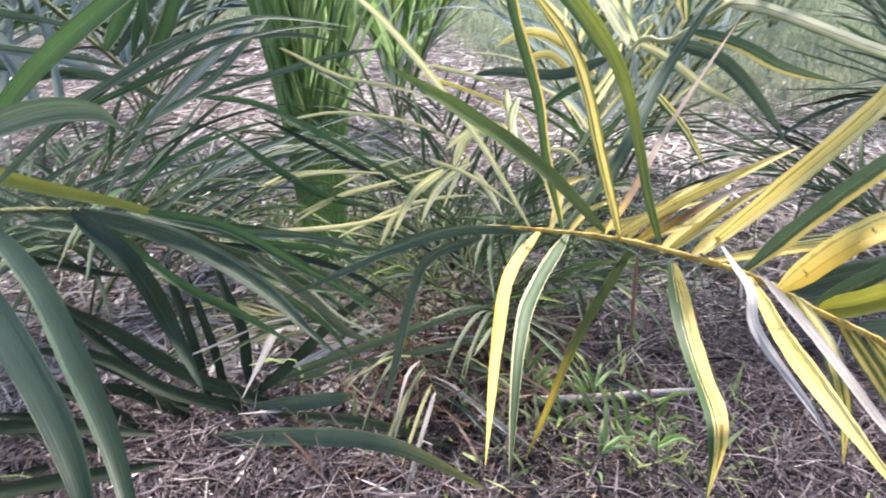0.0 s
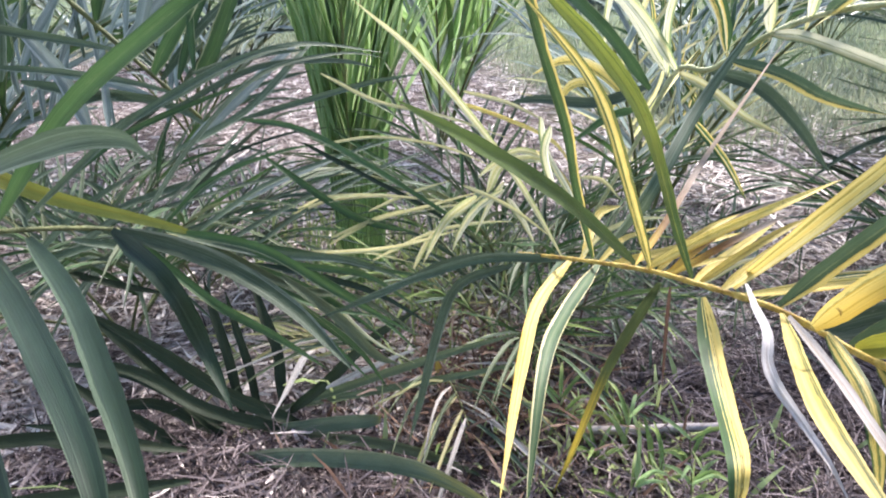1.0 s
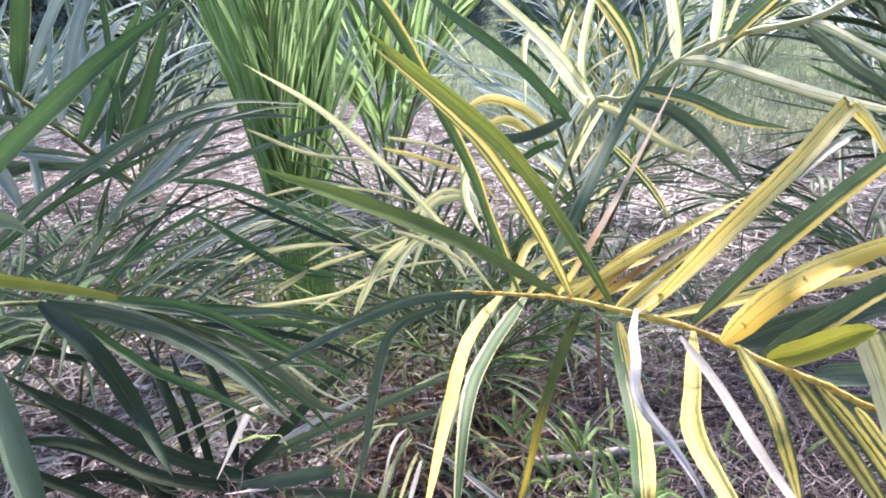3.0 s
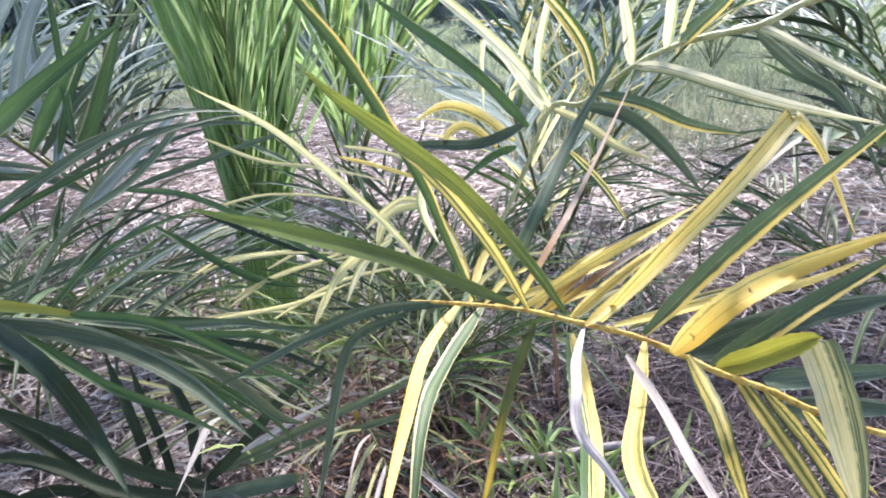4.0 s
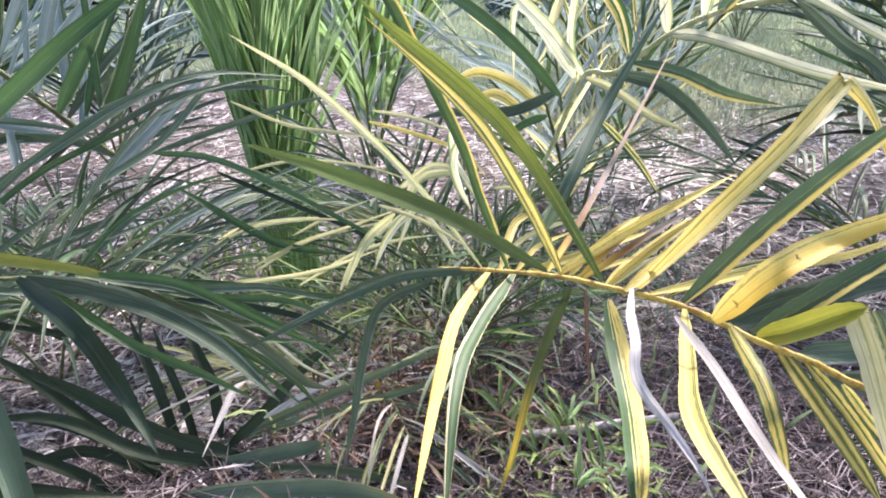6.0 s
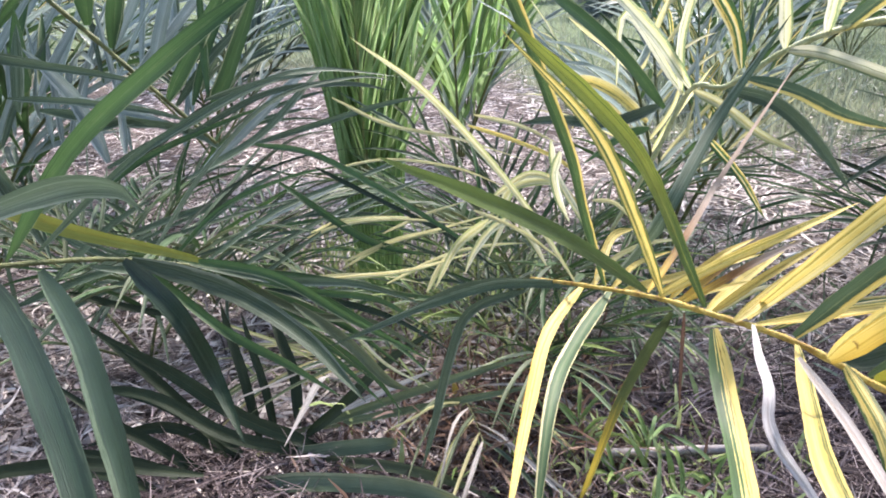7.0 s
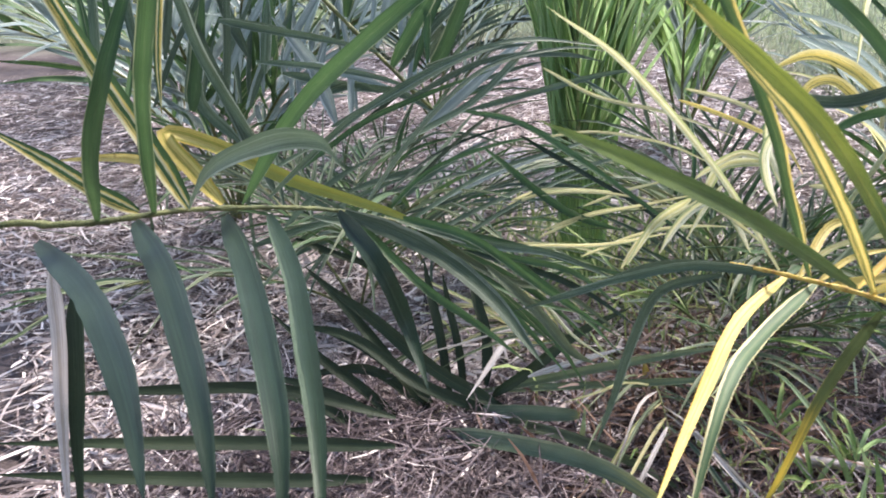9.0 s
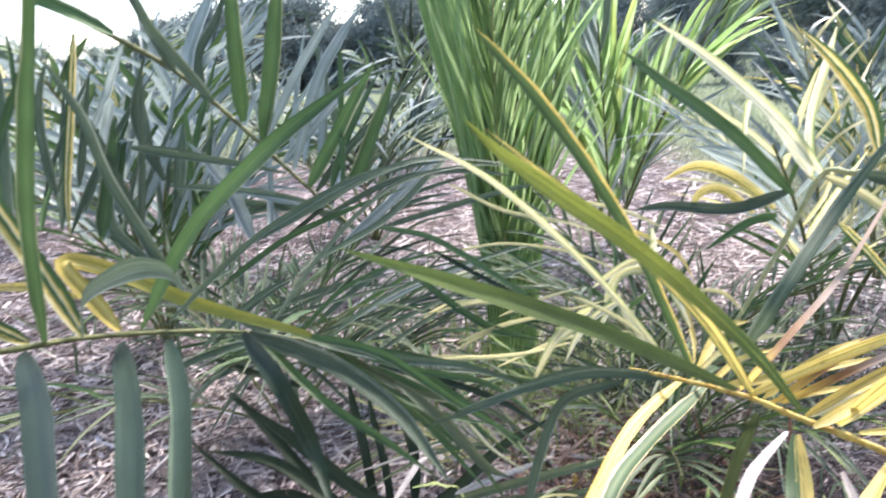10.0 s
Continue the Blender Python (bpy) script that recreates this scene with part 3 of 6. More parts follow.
strips("grass_tufts_east", 460, patch(0.45, 2.5, 0.36, 0.34), (0.12, 0.42), (0.004, 0.012), (0.0, 0.03), TUFT,
       "dull green grass tufts growing through straw", "grass", 19, bend=1.0, rise=(0.25, 1.35))
strips("grass_at_spear", 240, patch(-0.45, 2.5, 0.24, 0.16), (0.10, 0.30), (0.005, 0.012), (0.0, 0.02), SPROUT,
       "green grass blades round a palm's foot", "grass", 12, bend=0.8, rise=(0.7, 1.5))


def meadow_spot(rnd):
    while True:
        d = 3.6 + 32 * rnd.random() ** 1.9
        a = rnd.uniform(-0.95, 0.85)
        x, y = d * math.sin(a), d * math.cos(a)
        if y > meadow_edge(x) + rnd.gauss(0, 0.4):
            return x, y


strips("meadow_grass", 44000, meadow_spot, (0.06, 0.26), (0.006, 0.018), (0.0, 0.02), MEADOW,
       "light green meadow grass beyond the straw", "grass", 10, bend=0.8, rise=(0.6, 1.5), segs=2)

# ---- far trees ----
def tree(at, height, seed, low=0.1, clumps=18, label="dark green leafy tree at the field's edge", group="trees at the field's edge", leaves=260, leaf=1.0):
    rnd = random.Random(seed)
    ob = thing("tree", at, label, "tree", group)
    x, y, z = at
    top = Vector((x + rnd.uniform(-.3, .3), y, z + height * 0.75))
    part("trunk", tube_mesh("trunk", [(x, y, z - 0.1), (x + 0.1, y, z + height * 0.3), tuple(top)], 0.035 * height, BARK, taper=0.3), ob)
    verts, faces = [], []
    for _ in range(clumps):
        a, r = rnd.uniform(0, 6.28), rnd.uniform(0.1, 0.36) * height
        c = Vector((x + r * math.cos(a), y + r * math.sin(a), z + height * rnd.uniform(low, 0.85)))
        limb = tube_mesh("limb", [(x, y, z + height * 0.3), tuple((Vector((x, y, z + height * 0.45)) + c) / 2), tuple(c)], 0.012 * height, BARK, n=2, taper=0.3, sides=5)
        part("limb", limb, ob)
        size = rnd.uniform(0.10, 0.2) * height
        for _ in range(leaves):
            p = c + Vector((rnd.gauss(0, 1), rnd.gauss(0, 1), rnd.gauss(0, 0.75))) * size * 0.6
            n = Vector((rnd.gauss(0, 1), rnd.gauss(0, 1), rnd.gauss(0.4, 1))).normalized()
            s = n.orthogonal().normalized()
            t = n.cross(s)
            h = rnd.uniform(0.02, 0.045) * height * leaf
            o = len(verts)
            verts += [tuple(p - s * h), tuple(p + t * h * 0.5), tuple(p + s * h), tuple(p - t * h * 0.5)]
            faces.append((o, o + 1, o + 2, o + 3))
    me = bpy.data.meshes.new("crown")
    me.from_pydata(verts, [], faces)
    me.materials.append(FOLIAGE)
    part("crown", me, ob)
    return ob


TREES = [tree((i * 6.0, 60.0, 0.0), 6.0 + i, 40 + i, leaves=760, leaf=0.5) for i in range(4)]
rnd = random.Random(3)
for k in range(70):
    a = -1.0 + 1.9 * (k * 0.618 % 1.0) + rnd.uniform(-0.02, 0.02)
    d = rnd.uniform(46, 70)
    s = rnd.uniform(0.4, 0.85)
    tr = copy_thing(TREES[k % 4], Matrix.Translation((d * math.sin(a), d * math.cos(a), 0)) @ Matrix.Rotation(rnd.uniform(0, 6.28), 4, "Z"))
    tr.scale = (s, s, s * rnd.uniform(0.8, 1.15))

# a thicker clump of trees to the north-west
for k in range(16):
    a = -0.60 + 0.33 * (k * 0.618 % 1.0)
    d = rnd.uniform(40, 48)
    s = rnd.uniform(0.55, 0.8)
    tr = copy_thing(TREES[k % 4], Matrix.Translation((d * math.sin(a), d * math.cos(a), -0.3)) @ Matrix.Rotation(rnd.uniform(0, 6.28), 4, "Z"))
    tr.scale = (s * 1.15, s * 1.15, s)

for k in range(34):
    a = -0.25 + 0.95 * (k * 0.618 % 1.0)
    d = rnd.uniform(13, 40)
    s = rnd.uniform(0.10, 0.22)
    sh = copy_thing(TREES[k % 4], Matrix.Translation((d * math.sin(a), d * math.cos(a), -0.05)) @ Matrix.Rotation(rnd.uniform(0, 6.28), 4, "Z"))
    sh.name = "shrub"
    sh.scale = (s * 1.3, s * 1.3, s)
    tagged(sh, "low grey-green shrub in the meadow", "shrub", "shrubs in the meadow")

# two unseen trees behind the eye, added to block sky light from the near ground
tree((0.9, -2.6, 0.0), 6.0, 77, low=0.5, clumps=40, leaves=420, leaf=0.45, label="unseen broad leafy tree added to shade the near straw", group="shade trees")
tree((-2.2, -2.9, 0.0), 6.0, 78, low=0.5, clumps=40, leaves=420, leaf=0.45, label="unseen broad leafy tree added to shade the near straw", group="shade trees")

# ---- shared blades for the palms further off ----
def rest_blade(kind, seed, droop):
    """A blade one metre long, lying along +Y, of width one tenth, bending down by droop."""
    pts = [(0, 0, 0), (0.0, 0.33, 0.03 - droop * 0.1), (0.02, 0.68, -droop * 0.45), (0.03, 0.95, -droop)]
    return blade_mesh("leaflet", pts, 0.07, kind, n=3, fold=0.35, twist=random.Random(seed).uniform(-0.6, 0.6), seed=seed, facing=Vector((0, 0, 1)))


REST = {(k, j): rest_blade(k, 100 + j + 10 * i, (0.05, 0.25, 0.5)[j]) for i, k in enumerate("G B V C BL H S K O D W N E".split()) for j in range(3)}


def aim(p, d, up, length, wide):
    y = d.normalized()
    x = y.cross(up)
    if x.length < 0.05:
        x = y.cross(Vector((1, 0.3, 0)))
    x.normalize()
    z = x.cross(y)
    m = Matrix((x * wide / 0.07, y * length, z * length)).transposed().to_4x4()
    return Matrix.Translation(p) @ m


def wild_frond(palm, rnd, at, heading, tilt, length, arch, pairs, leaf, wide, kinds, spread=0.75, start=0.3, rad=0.008, stalk=None, lift=0.25, plane=None):
    """An arching stalk with leaflets in two rows."""
    pts, p, e = [], Vector(at), tilt
    n = 8
    for i in range(n + 1):
        pts.append(p.copy())
        p = p + Vector((math.sin(heading) * math.cos(e), math.cos(heading) * math.cos(e), math.sin(e))) * (length / n)
        e -= arch / n
    fr = part("frond", tube_mesh("frond", pts, rad, stalk or STALK_GREEN, n=2), palm)
    line = spline(pts, 4)
    for k in range(pairs):
        for sgn in (-1, 1):
            s = start + (1 - start) * (k + rnd.uniform(-0.2, 0.2) + 0.3) / pairs
            i = min(int(s * (len(line) - 1)), len(line) - 2)
            t = (line[i + 1] - line[i]).normalized()
            side = Vector(plane) if plane else t.cross(Vector((0, 0, 1)))
            if side.length < 0.05:
                side = Vector((1, 0, 0))
            side.normalize()
            up = side.cross(t)
            b = spread * rnd.uniform(0.75, 1.2) * (1.1 - 0.5 * s)
            d = t * math.cos(b) + side * sgn * math.sin(b) + up * rnd.uniform(-0.1, 0.6) * lift * 2
            l = leaf * (0.75 + 0.5 * math.sin(math.pi * min(1, s * 0.9))) * rnd.uniform(0.8, 1.1)
            kind = rnd.choice(kinds)
            me = REST[(kind, rnd.randrange(3))]
            ob = part("leaflet", me, fr)
            ob.matrix_world = aim(line[i], d, up + side * rnd.uniform(-0.6, 0.6), l, wide * rnd.uniform(0.8, 1.15))
    return fr


def wild_palm(at, seed, fronds, kinds, label, length=1.4, tilt=(0.9, 1.4), arch=(0.6, 1.3), pairs=14, leaf=0.42, wide=0.028, headings=None, **more):
    rnd = random.Random(seed)
    palm = thing("palm", at, label, "palm", "palms in the field")
    for k in range(fronds):
        h = headings[k] if headings else 6.283 * k / fronds + rnd.uniform(-0.3, 0.3)
        wild_frond(palm, rnd, at, h, rnd.uniform(*tilt), length * rnd.uniform(0.8, 1.1), rnd.uniform(*arch), pairs, leaf, wide, kinds, **more)
    return palm


# upright palm in the middle, its young fronds still closed like combs
def comb_frond(palm, seed, points, pairs, leaf, wide, kinds, angles, start=0.04, face=(0.0, -1.0, 0.25)):
    """A stiff upright stalk with close parallel leaflets; angles: degrees to the left and to the right of it."""
    rnd = random.Random(seed)
    fr = part("frond", tube_mesh("frond", points, 0.009, STALK_PALE, n=3, taper=0.3), palm)
    line = spline(points, 6)
    for k in range(pairs):
        for sgn, deg in ((-1, angles[0]), (1, angles[1])):
            s = start + (0.92 - start) * (k + rnd.uniform(0.1, 0.6)) / pairs
            i = min(int(s * (len(line) - 1)), len(line) - 2)
            t = (line[i + 1] - line[i]).normalized()
            side = t.cross(Vector((0, 1, 0))).normalized()
            b = radians(deg * (0.78 + 0.5 * s) + rnd.gauss(0, 1.3))
            d = t * math.cos(b) + side * sgn * math.sin(b) + Vector((0, rnd.gauss(0, 0.05), 0))
            l = (leaf[0] + (leaf[1] - leaf[0]) * s) * rnd.uniform(0.88, 1.08)
            ob = part("leaflet", REST[(rnd.choice(kinds), rnd.randrange(2))], fr)
            up = Vector(face) + Vector((rnd.gauss(0, 0.9), 0, rnd.gauss(0, 0.3)))
            ob.matrix_world = aim(line[i], d, up, l, wide * rnd.uniform(0.8, 1.2))
    return fr


def pleated_leaf(palm, kind, edge_a, edge_b, pleats, ragged, label=""):
    """An undivided young leaf, folded like a fan between its two edges."""
    rnd = random.Random(pleats)
    one, two = spline(edge_a, 4), spline(edge_b, 4)
    last, cols = len(one) - 1, 2 * pleats + 1
    jag = [rnd.uniform(-ragged, ragged) * (1 if k % 2 else 0.3) for k in range(cols)]
    verts, faces, uvs = [], [], []
    for i, (p, q) in enumerate(zip(one, two)):
        across = q - p
        tan = one[min(i + 1, last)] - one[max(i - 1, 0)]
        out = tan.cross(across).normalized()
        deep = across.length / pleats * 0.45
        for k in range(cols):
            v = k / (cols - 1)
            tip = tan.normalized() * jag[k] * (i / last) ** 4
            verts.append(p + across * v + out * (deep * (0.5 if k % 2 else -0.5) * rnd.uniform(0.8, 1.2)) + tip)
            uvs.append((i / last, 0.06 + 0.42 * (k % 2) + 0.03 * rnd.random()))
        if i:
            for k in range(cols - 1):
                o = (i - 1) * cols + k
                faces.append((o, o + 1, o + cols + 1, o + cols))
    me = bpy.data.meshes.new("pleated_leaf")
    me.from_pydata([tuple(v) for v in verts], [], faces)
    layer = me.uv_layers.new(name="blade")
    for loop in me.loops:
        layer.data[loop.index].uv = uvs[loop.vertex_index]
    me.materials.append(KINDS[kind])
    return part("pleated_leaf", me, palm, label)


spear = thing("palm", (-0.47, 2.6, 0.0), "upright young palm with closed fan of green leaves", "palm", "palms in the field")
comb_frond(spear, 1, [(-0.470, 2.600, 0.000), (-0.463, 2.599, 0.276), (-0.464, 2.564, 0.598), (-0.462, 2.537, 0.941), (-0.464, 2.553, 1.167), (-0.464, 2.587, 1.383)], 44, (1.05, 0.6), 0.0095, ["S", "S", "E"], (14, 12), start=0.08)
comb_frond(spear, 2, [(-0.440, 2.630, 0.000), (-0.418, 2.700, 0.326), (-0.375, 2.817, 0.662), (-0.332, 2.920, 0.957), (-0.281, 3.037, 1.292), (-0.228, 3.175, 1.630)], 22, (0.95, 0.5), 0.0100, ["S", "S", "E"], (4, 8), start=0.1)
comb_frond(spear, 3, [(-0.50, 2.66, 0.0), (-0.50, 2.7, 0.4), (-0.51, 2.72, 0.8), (-0.52, 2.75, 1.2), (-0.53, 2.78, 1.5)], 16, (0.75, 0.45), 0.017, ["E", "E", "G"], (7, 7), start=0.03)
pleated_leaf(spear, "E", [(-0.440, 2.255, 0.077), (-0.486, 2.364, 0.234), (-0.559, 2.568, 0.474), (-0.630, 2.681, 0.712), (-0.730, 2.804, 0.993), (-0.876, 2.993, 1.380), (-0.919, 3.086, 1.577)],
             [(-0.379, 2.272, 0.075), (-0.405, 2.407, 0.225), (-0.438, 2.643, 0.461), (-0.454, 2.783, 0.699), (-0.477, 2.941, 0.983), (-0.591, 3.142, 1.377), (-0.829, 3.233, 1.703)], 9, 0.15, label="undivided pleated green leaf")
pleated_leaf(spear, "E", [(-0.388, 2.241, 0.088), (-0.413, 2.365, 0.239), (-0.430, 2.520, 0.432), (-0.441, 2.656, 0.600), (-0.452, 2.765, 0.761)],
             [(-0.320, 2.260, 0.086), (-0.321, 2.391, 0.237), (-0.327, 2.549, 0.429), (-0.325, 2.688, 0.597), (-0.320, 2.826, 0.814)], 6, 0.9, label="pleated green sheath splitting at the top")
comb_frond(spear, 5, [(-0.46, 2.72, 0.0), (-0.45, 2.75, 0.35), (-0.45, 2.78, 0.75), (-0.44, 2.82, 1.15), (-0.43, 2.88, 1.5)], 20, (0.8, 0.45), 0.022, ["E", "G", "E"], (11, 10), start=0.02)
wild_palm((-0.25, 4.3, 0.0), 22, 6, ["S", "E", "K", "B"], "green palm behind the upright one", length=1.5, tilt=(1.15, 1.45), arch=(0.1, 0.5), pairs=18, leaf=0.6, wide=0.034, spread=0.35, start=0.2)
# low tangle of seedlings in the middle
wild_palm((0.10, 1.98, 0.0), 41, 6, ["N", "G", "O", "K"], "low palm seedling with narrow leaflets in straw", length=0.6, tilt=(0.6, 1.25), arch=(0.5, 1.1), pairs=9, leaf=0.28, wide=0.012, rad=0.005)
wild_palm((-1.05, 1.95, 0.0), 42, 5, ["G", "N", "O"], "low palm seedling with narrow leaflets in straw", length=0.85, tilt=(0.5, 1.2), arch=(0.5, 1.1), pairs=9, leaf=0.36, wide=0.014, rad=0.005)
wild_palm((0.1, 2.35, 0.0), 43, 7, ["G", "N", "O"], "low palm seedling with narrow leaflets in straw", length=0.8, tilt=(0.7, 1.3), arch=(0.4, 1.0), pairs=9, leaf=0.34, wide=0.014, rad=0.005)
wild_palm((-0.95, 2.3, 0.0), 48, 6, ["N", "G", "N"], "low palm seedling with thin grey-green leaflets", length=0.7, tilt=(0.5, 1.2), arch=(0.4, 1.0), pairs=8, leaf=0.32, wide=0.012, rad=0.004)
wild_palm((-1.35, 2.4, 0.0), 49, 5, ["N", "G", "N"], "low palm seedling with dusky narrow leaflets", length=0.8, tilt=(0.5, 1.2), arch=(0.4, 1.0), pairs=10, leaf=0.36, wide=0.018, rad=0.004)
wild_palm((-0.12, 1.8, 0.0), 50, 6, ["O", "N", "C", "BL"], "low palm seedling with half dry leaflets", length=0.55, tilt=(0.3, 0.9), arch=(0.6, 1.2), pairs=9, leaf=0.3, wide=0.009, rad=0.003)
# grey-green palms to the west
wild_palm((-1.75, 4.4, 0.0), 24, 8, ["N", "N", "B", "H"], "dusky blue-green palm with arching fronds", length=1.5)
wild_palm((-1.95, 2.55, 0.0), 23, 9, ["B", "B", "G"], "grey-green palm with many narrow leaflets", length=1.5)
wild_palm((-3.6, 4.2, 0.0), 25, 8, ["B", "B", "G", "V"], "palm with narrow leaflets, tinted bluish for haze", length=1.7)
wild_palm((-5.2, 7.5, 0.0), 26, 8, ["B", "G"], "palm further off in the field, tinted bluish for haze", length=1.9)
wild_palm((-2.6, 8.5, 0.0), 27, 8, ["B", "G"], "palm further off in the field, tinted bluish for haze", length=1.8)
# rows of palms in the plantation, further off
for k, (x, y) in enumerate(((-4.6, 5.6), (-6.4, 6.6), (-7.5, 9.5), (-1.2, 11.5), (-8.5, 13.0), (3.6, 8.5), (5.2, 6.2), (4.6, 11.0))):
    wild_palm((x, y, 0.0), 60 + k, 8, ["B", "G"], "plantation palm with arching fronds, tinted bluish for haze", length=1.9, pairs=9, leaf=0.55, wide=0.045)
# palms to the east
wild_palm((0.62, 2.75, 0.0), 44, 5, ["B", "B", "C", "G"], "pale slender palm with upright leaflets in straw", length=1.25, tilt=(1.0, 1.45), arch=(0.3, 0.9), pairs=11, leaf=0.36, wide=0.018)
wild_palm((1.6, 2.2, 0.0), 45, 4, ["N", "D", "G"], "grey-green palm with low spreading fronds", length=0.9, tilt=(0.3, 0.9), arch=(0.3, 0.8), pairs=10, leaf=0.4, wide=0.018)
wild_palm((2.15, 2.7, 0.0), 28, 8, ["N", "H", "N", "G"], "grey-green palm with spreading fronds", length=1.5)
wild_palm((0.95, 3.6, 0.0), 29, 4, ["B", "V", "G"], "pale grey-green palm with upright fronds", length=1.2, tilt=(1.15, 1.5), arch=(0.2, 0.7), wide=0.022)
wild_palm((3.2, 4.6, 0.0), 30, 8, ["B", "G"], "grey-green palm standing in straw", length=1.6)
wild_palm((1.9, 7.0, 0.0), 31, 7, ["B", "G"], "grey-green palm further off in the meadow", length=1.5)

# ---- palm with the yellow-striped frond ----
palm = thing("palm", (1.12, 0.22, 0.0), "young palm with yellow and green striped leaflets, standing in straw", "palm")
frond_a = frond_of(palm, STALK, 0.0048, (1.12, 0.22, 0.0), (1.1, 0.34, 0.3), (0.95, 0.6, 0.56), *reversed([(0.071, 1.108, 0.660), (0.141, 0.993, 0.699), (0.215, 0.882, 0.732), (0.258, 0.797, 0.752), (0.332, 0.744, 0.746), (0.406, 0.711, 0.714), (0.465, 0.712, 0.685), (0.543, 0.732, 0.634), (0.677, 0.754, 0.568)]), label="yellow arching frond stalk")
leaflet(frond_a, "Y", 0.0168, (0.147, 1.057, 0.672), (0.088, 0.902, 0.672), (0.059, 0.722, 0.681), (0.032, 0.470, 0.713), face=(0.23, 0.06, 0.97))
leaflet(frond_a, "GE", 0.0173, (0.175, 0.977, 0.699), (0.109, 0.790, 0.710), (0.078, 0.668, 0.712), (0.056, 0.519, 0.655), face=(0.16, -0.23, 0.96))
leaflet(frond_a, "GT", 0.0142, (0.223, 0.820, 0.742), (0.208, 0.899, 0.633), (0.199, 1.018, 0.483), (0.178, 1.134, 0.263), (0.147, 1.110, 0.193), face=(-0.37, -0.80, -0.48))
leaflet(frond_a, "VG", 0.0221, (0.250, 0.745, 0.759), (0.247, 0.681, 0.724), (0.235, 0.593, 0.720), (0.203, 0.460, 0.753), (0.209, 0.471, 0.675), face=(-0.02, 0.14, 0.99))
leaflet(frond_a, "WP", 0.0062, (0.213, 0.528, 0.872), (0.185, 0.431, 0.898), (0.174, 0.381, 0.907), (0.169, 0.362, 0.900), (0.171, 0.349, 0.893), (0.181, 0.339, 0.880), (0.189, 0.318, 0.869), (0.193, 0.299, 0.860), face=(-0.14, -0.70, 0.70), fold=0.5, label="white papery dead leaf curling down")
leaflet(frond_a, "YE", 0.0123, (0.329, 0.729, 0.750), (0.247, 0.491, 0.824), (0.202, 0.359, 0.870), (0.199, 0.300, 0.871), (0.205, 0.260, 0.864), face=(-0.09, 0.26, 0.96))
leaflet(frond_a, "DRY", 0.0071, (0.247, 0.524, 0.848), (0.252, 0.454, 0.842), (0.250, 0.394, 0.840), (0.254, 0.350, 0.832), (0.246, 0.275, 0.847), face=(-0.36, -0.10, 0.93))
leaflet(frond_a, "VS", 0.0165, (0.376, 0.726, 0.731), (0.359, 0.602, 0.734), (0.365, 0.568, 0.694), (0.419, 0.633, 0.575), face=(-0.01, -0.98, -0.20))
leaflet(frond_a, "VS", 0.0185, (0.431, 0.719, 0.701), (0.452, 0.662, 0.661), (0.473, 0.614, 0.621), (0.484, 0.583, 0.595), face=(-0.29, -0.69, 0.67))
leaflet(frond_a, "VS", 0.0156, (0.459, 0.712, 0.686), (0.491, 0.674, 0.642), (0.522, 0.632, 0.588), (0.543, 0.618, 0.552), face=(-0.18, -0.88, 0.44))
leaflet(frond_a, "VS", 0.0157, (0.555, 0.793, 0.600), (0.589, 0.774, 0.550), (0.640, 0.750, 0.492), face=(-0.06, -0.94, 0.33))
leaflet(frond_a, "OL", 0.0270, (0.415, 0.733, 0.706), (0.439, 0.716, 0.720), (0.465, 0.700, 0.740), (0.491, 0.693, 0.753), (0.509, 0.692, 0.756), face=(-0.20, -0.75, 0.63), fold=0.45)
leaflet(frond_a, "FW", 0.0430, (0.503, 0.692, 0.750), (0.509, 0.663, 0.709), (0.514, 0.631, 0.654), (0.516, 0.597, 0.589), face=(-0.22, -0.90, 0.36), fold=0.15, twist=0.1, base=0.8)
leaflet(frond_a, "YB", 0.0265, (0.349, 0.697, 0.751), (0.392, 0.668, 0.815), (0.477, 0.699, 0.834), (0.564, 0.650, 0.890), face=(-0.31, -0.79, 0.52))
leaflet(frond_a, "GY", 0.0209, (0.343, 0.772, 0.737), (0.431, 0.773, 0.824), (0.518, 0.764, 0.903), (0.616, 0.745, 0.988), face=(-0.45, -0.81, 0.37))
leaflet(frond_a, "YL", 0.0215, (0.291, 0.775, 0.758), (0.353, 0.739, 0.849), (0.438, 0.769, 0.912), (0.520, 0.826, 0.961), (0.530, 0.828, 0.966), (0.539, 0.824, 0.957), (0.559, 0.811, 0.924), (0.586, 0.779, 0.836), face=(-0.05, -0.93, 0.36))
leaflet(frond_a, "Y", 0.0155, (0.288, 0.915, 0.698), (0.420, 1.172, 0.640), (0.647, 1.583, 0.550), face=(0.63, -0.17, 0.76))
leaflet(frond_a, "Y", 0.0119, (0.260, 0.717, 0.782), (0.326, 0.794, 0.785), (0.423, 0.875, 0.813), face=(0.35, -0.51, 0.78))
leaflet(frond_a, "Y", 0.0130, (0.322, 0.829, 0.723), (0.493, 0.909, 0.708), (0.641, 0.961, 0.700), (0.757, 1.002, 0.713), face=(0.25, -0.74, 0.63))
leaflet(frond_a, "N", 0.0346, (0.392, 0.766, 0.707), (0.476, 0.787, 0.721), (0.569, 0.806, 0.729), (0.715, 0.829, 0.730), face=(0.11, -0.78, 0.62))
leaflet(frond_a, "GY", 0.0240, (0.413, 0.743, 0.705), (0.478, 0.750, 0.737), (0.553, 0.759, 0.775), (0.662, 0.770, 0.825), face=(-0.20, -0.77, 0.61))
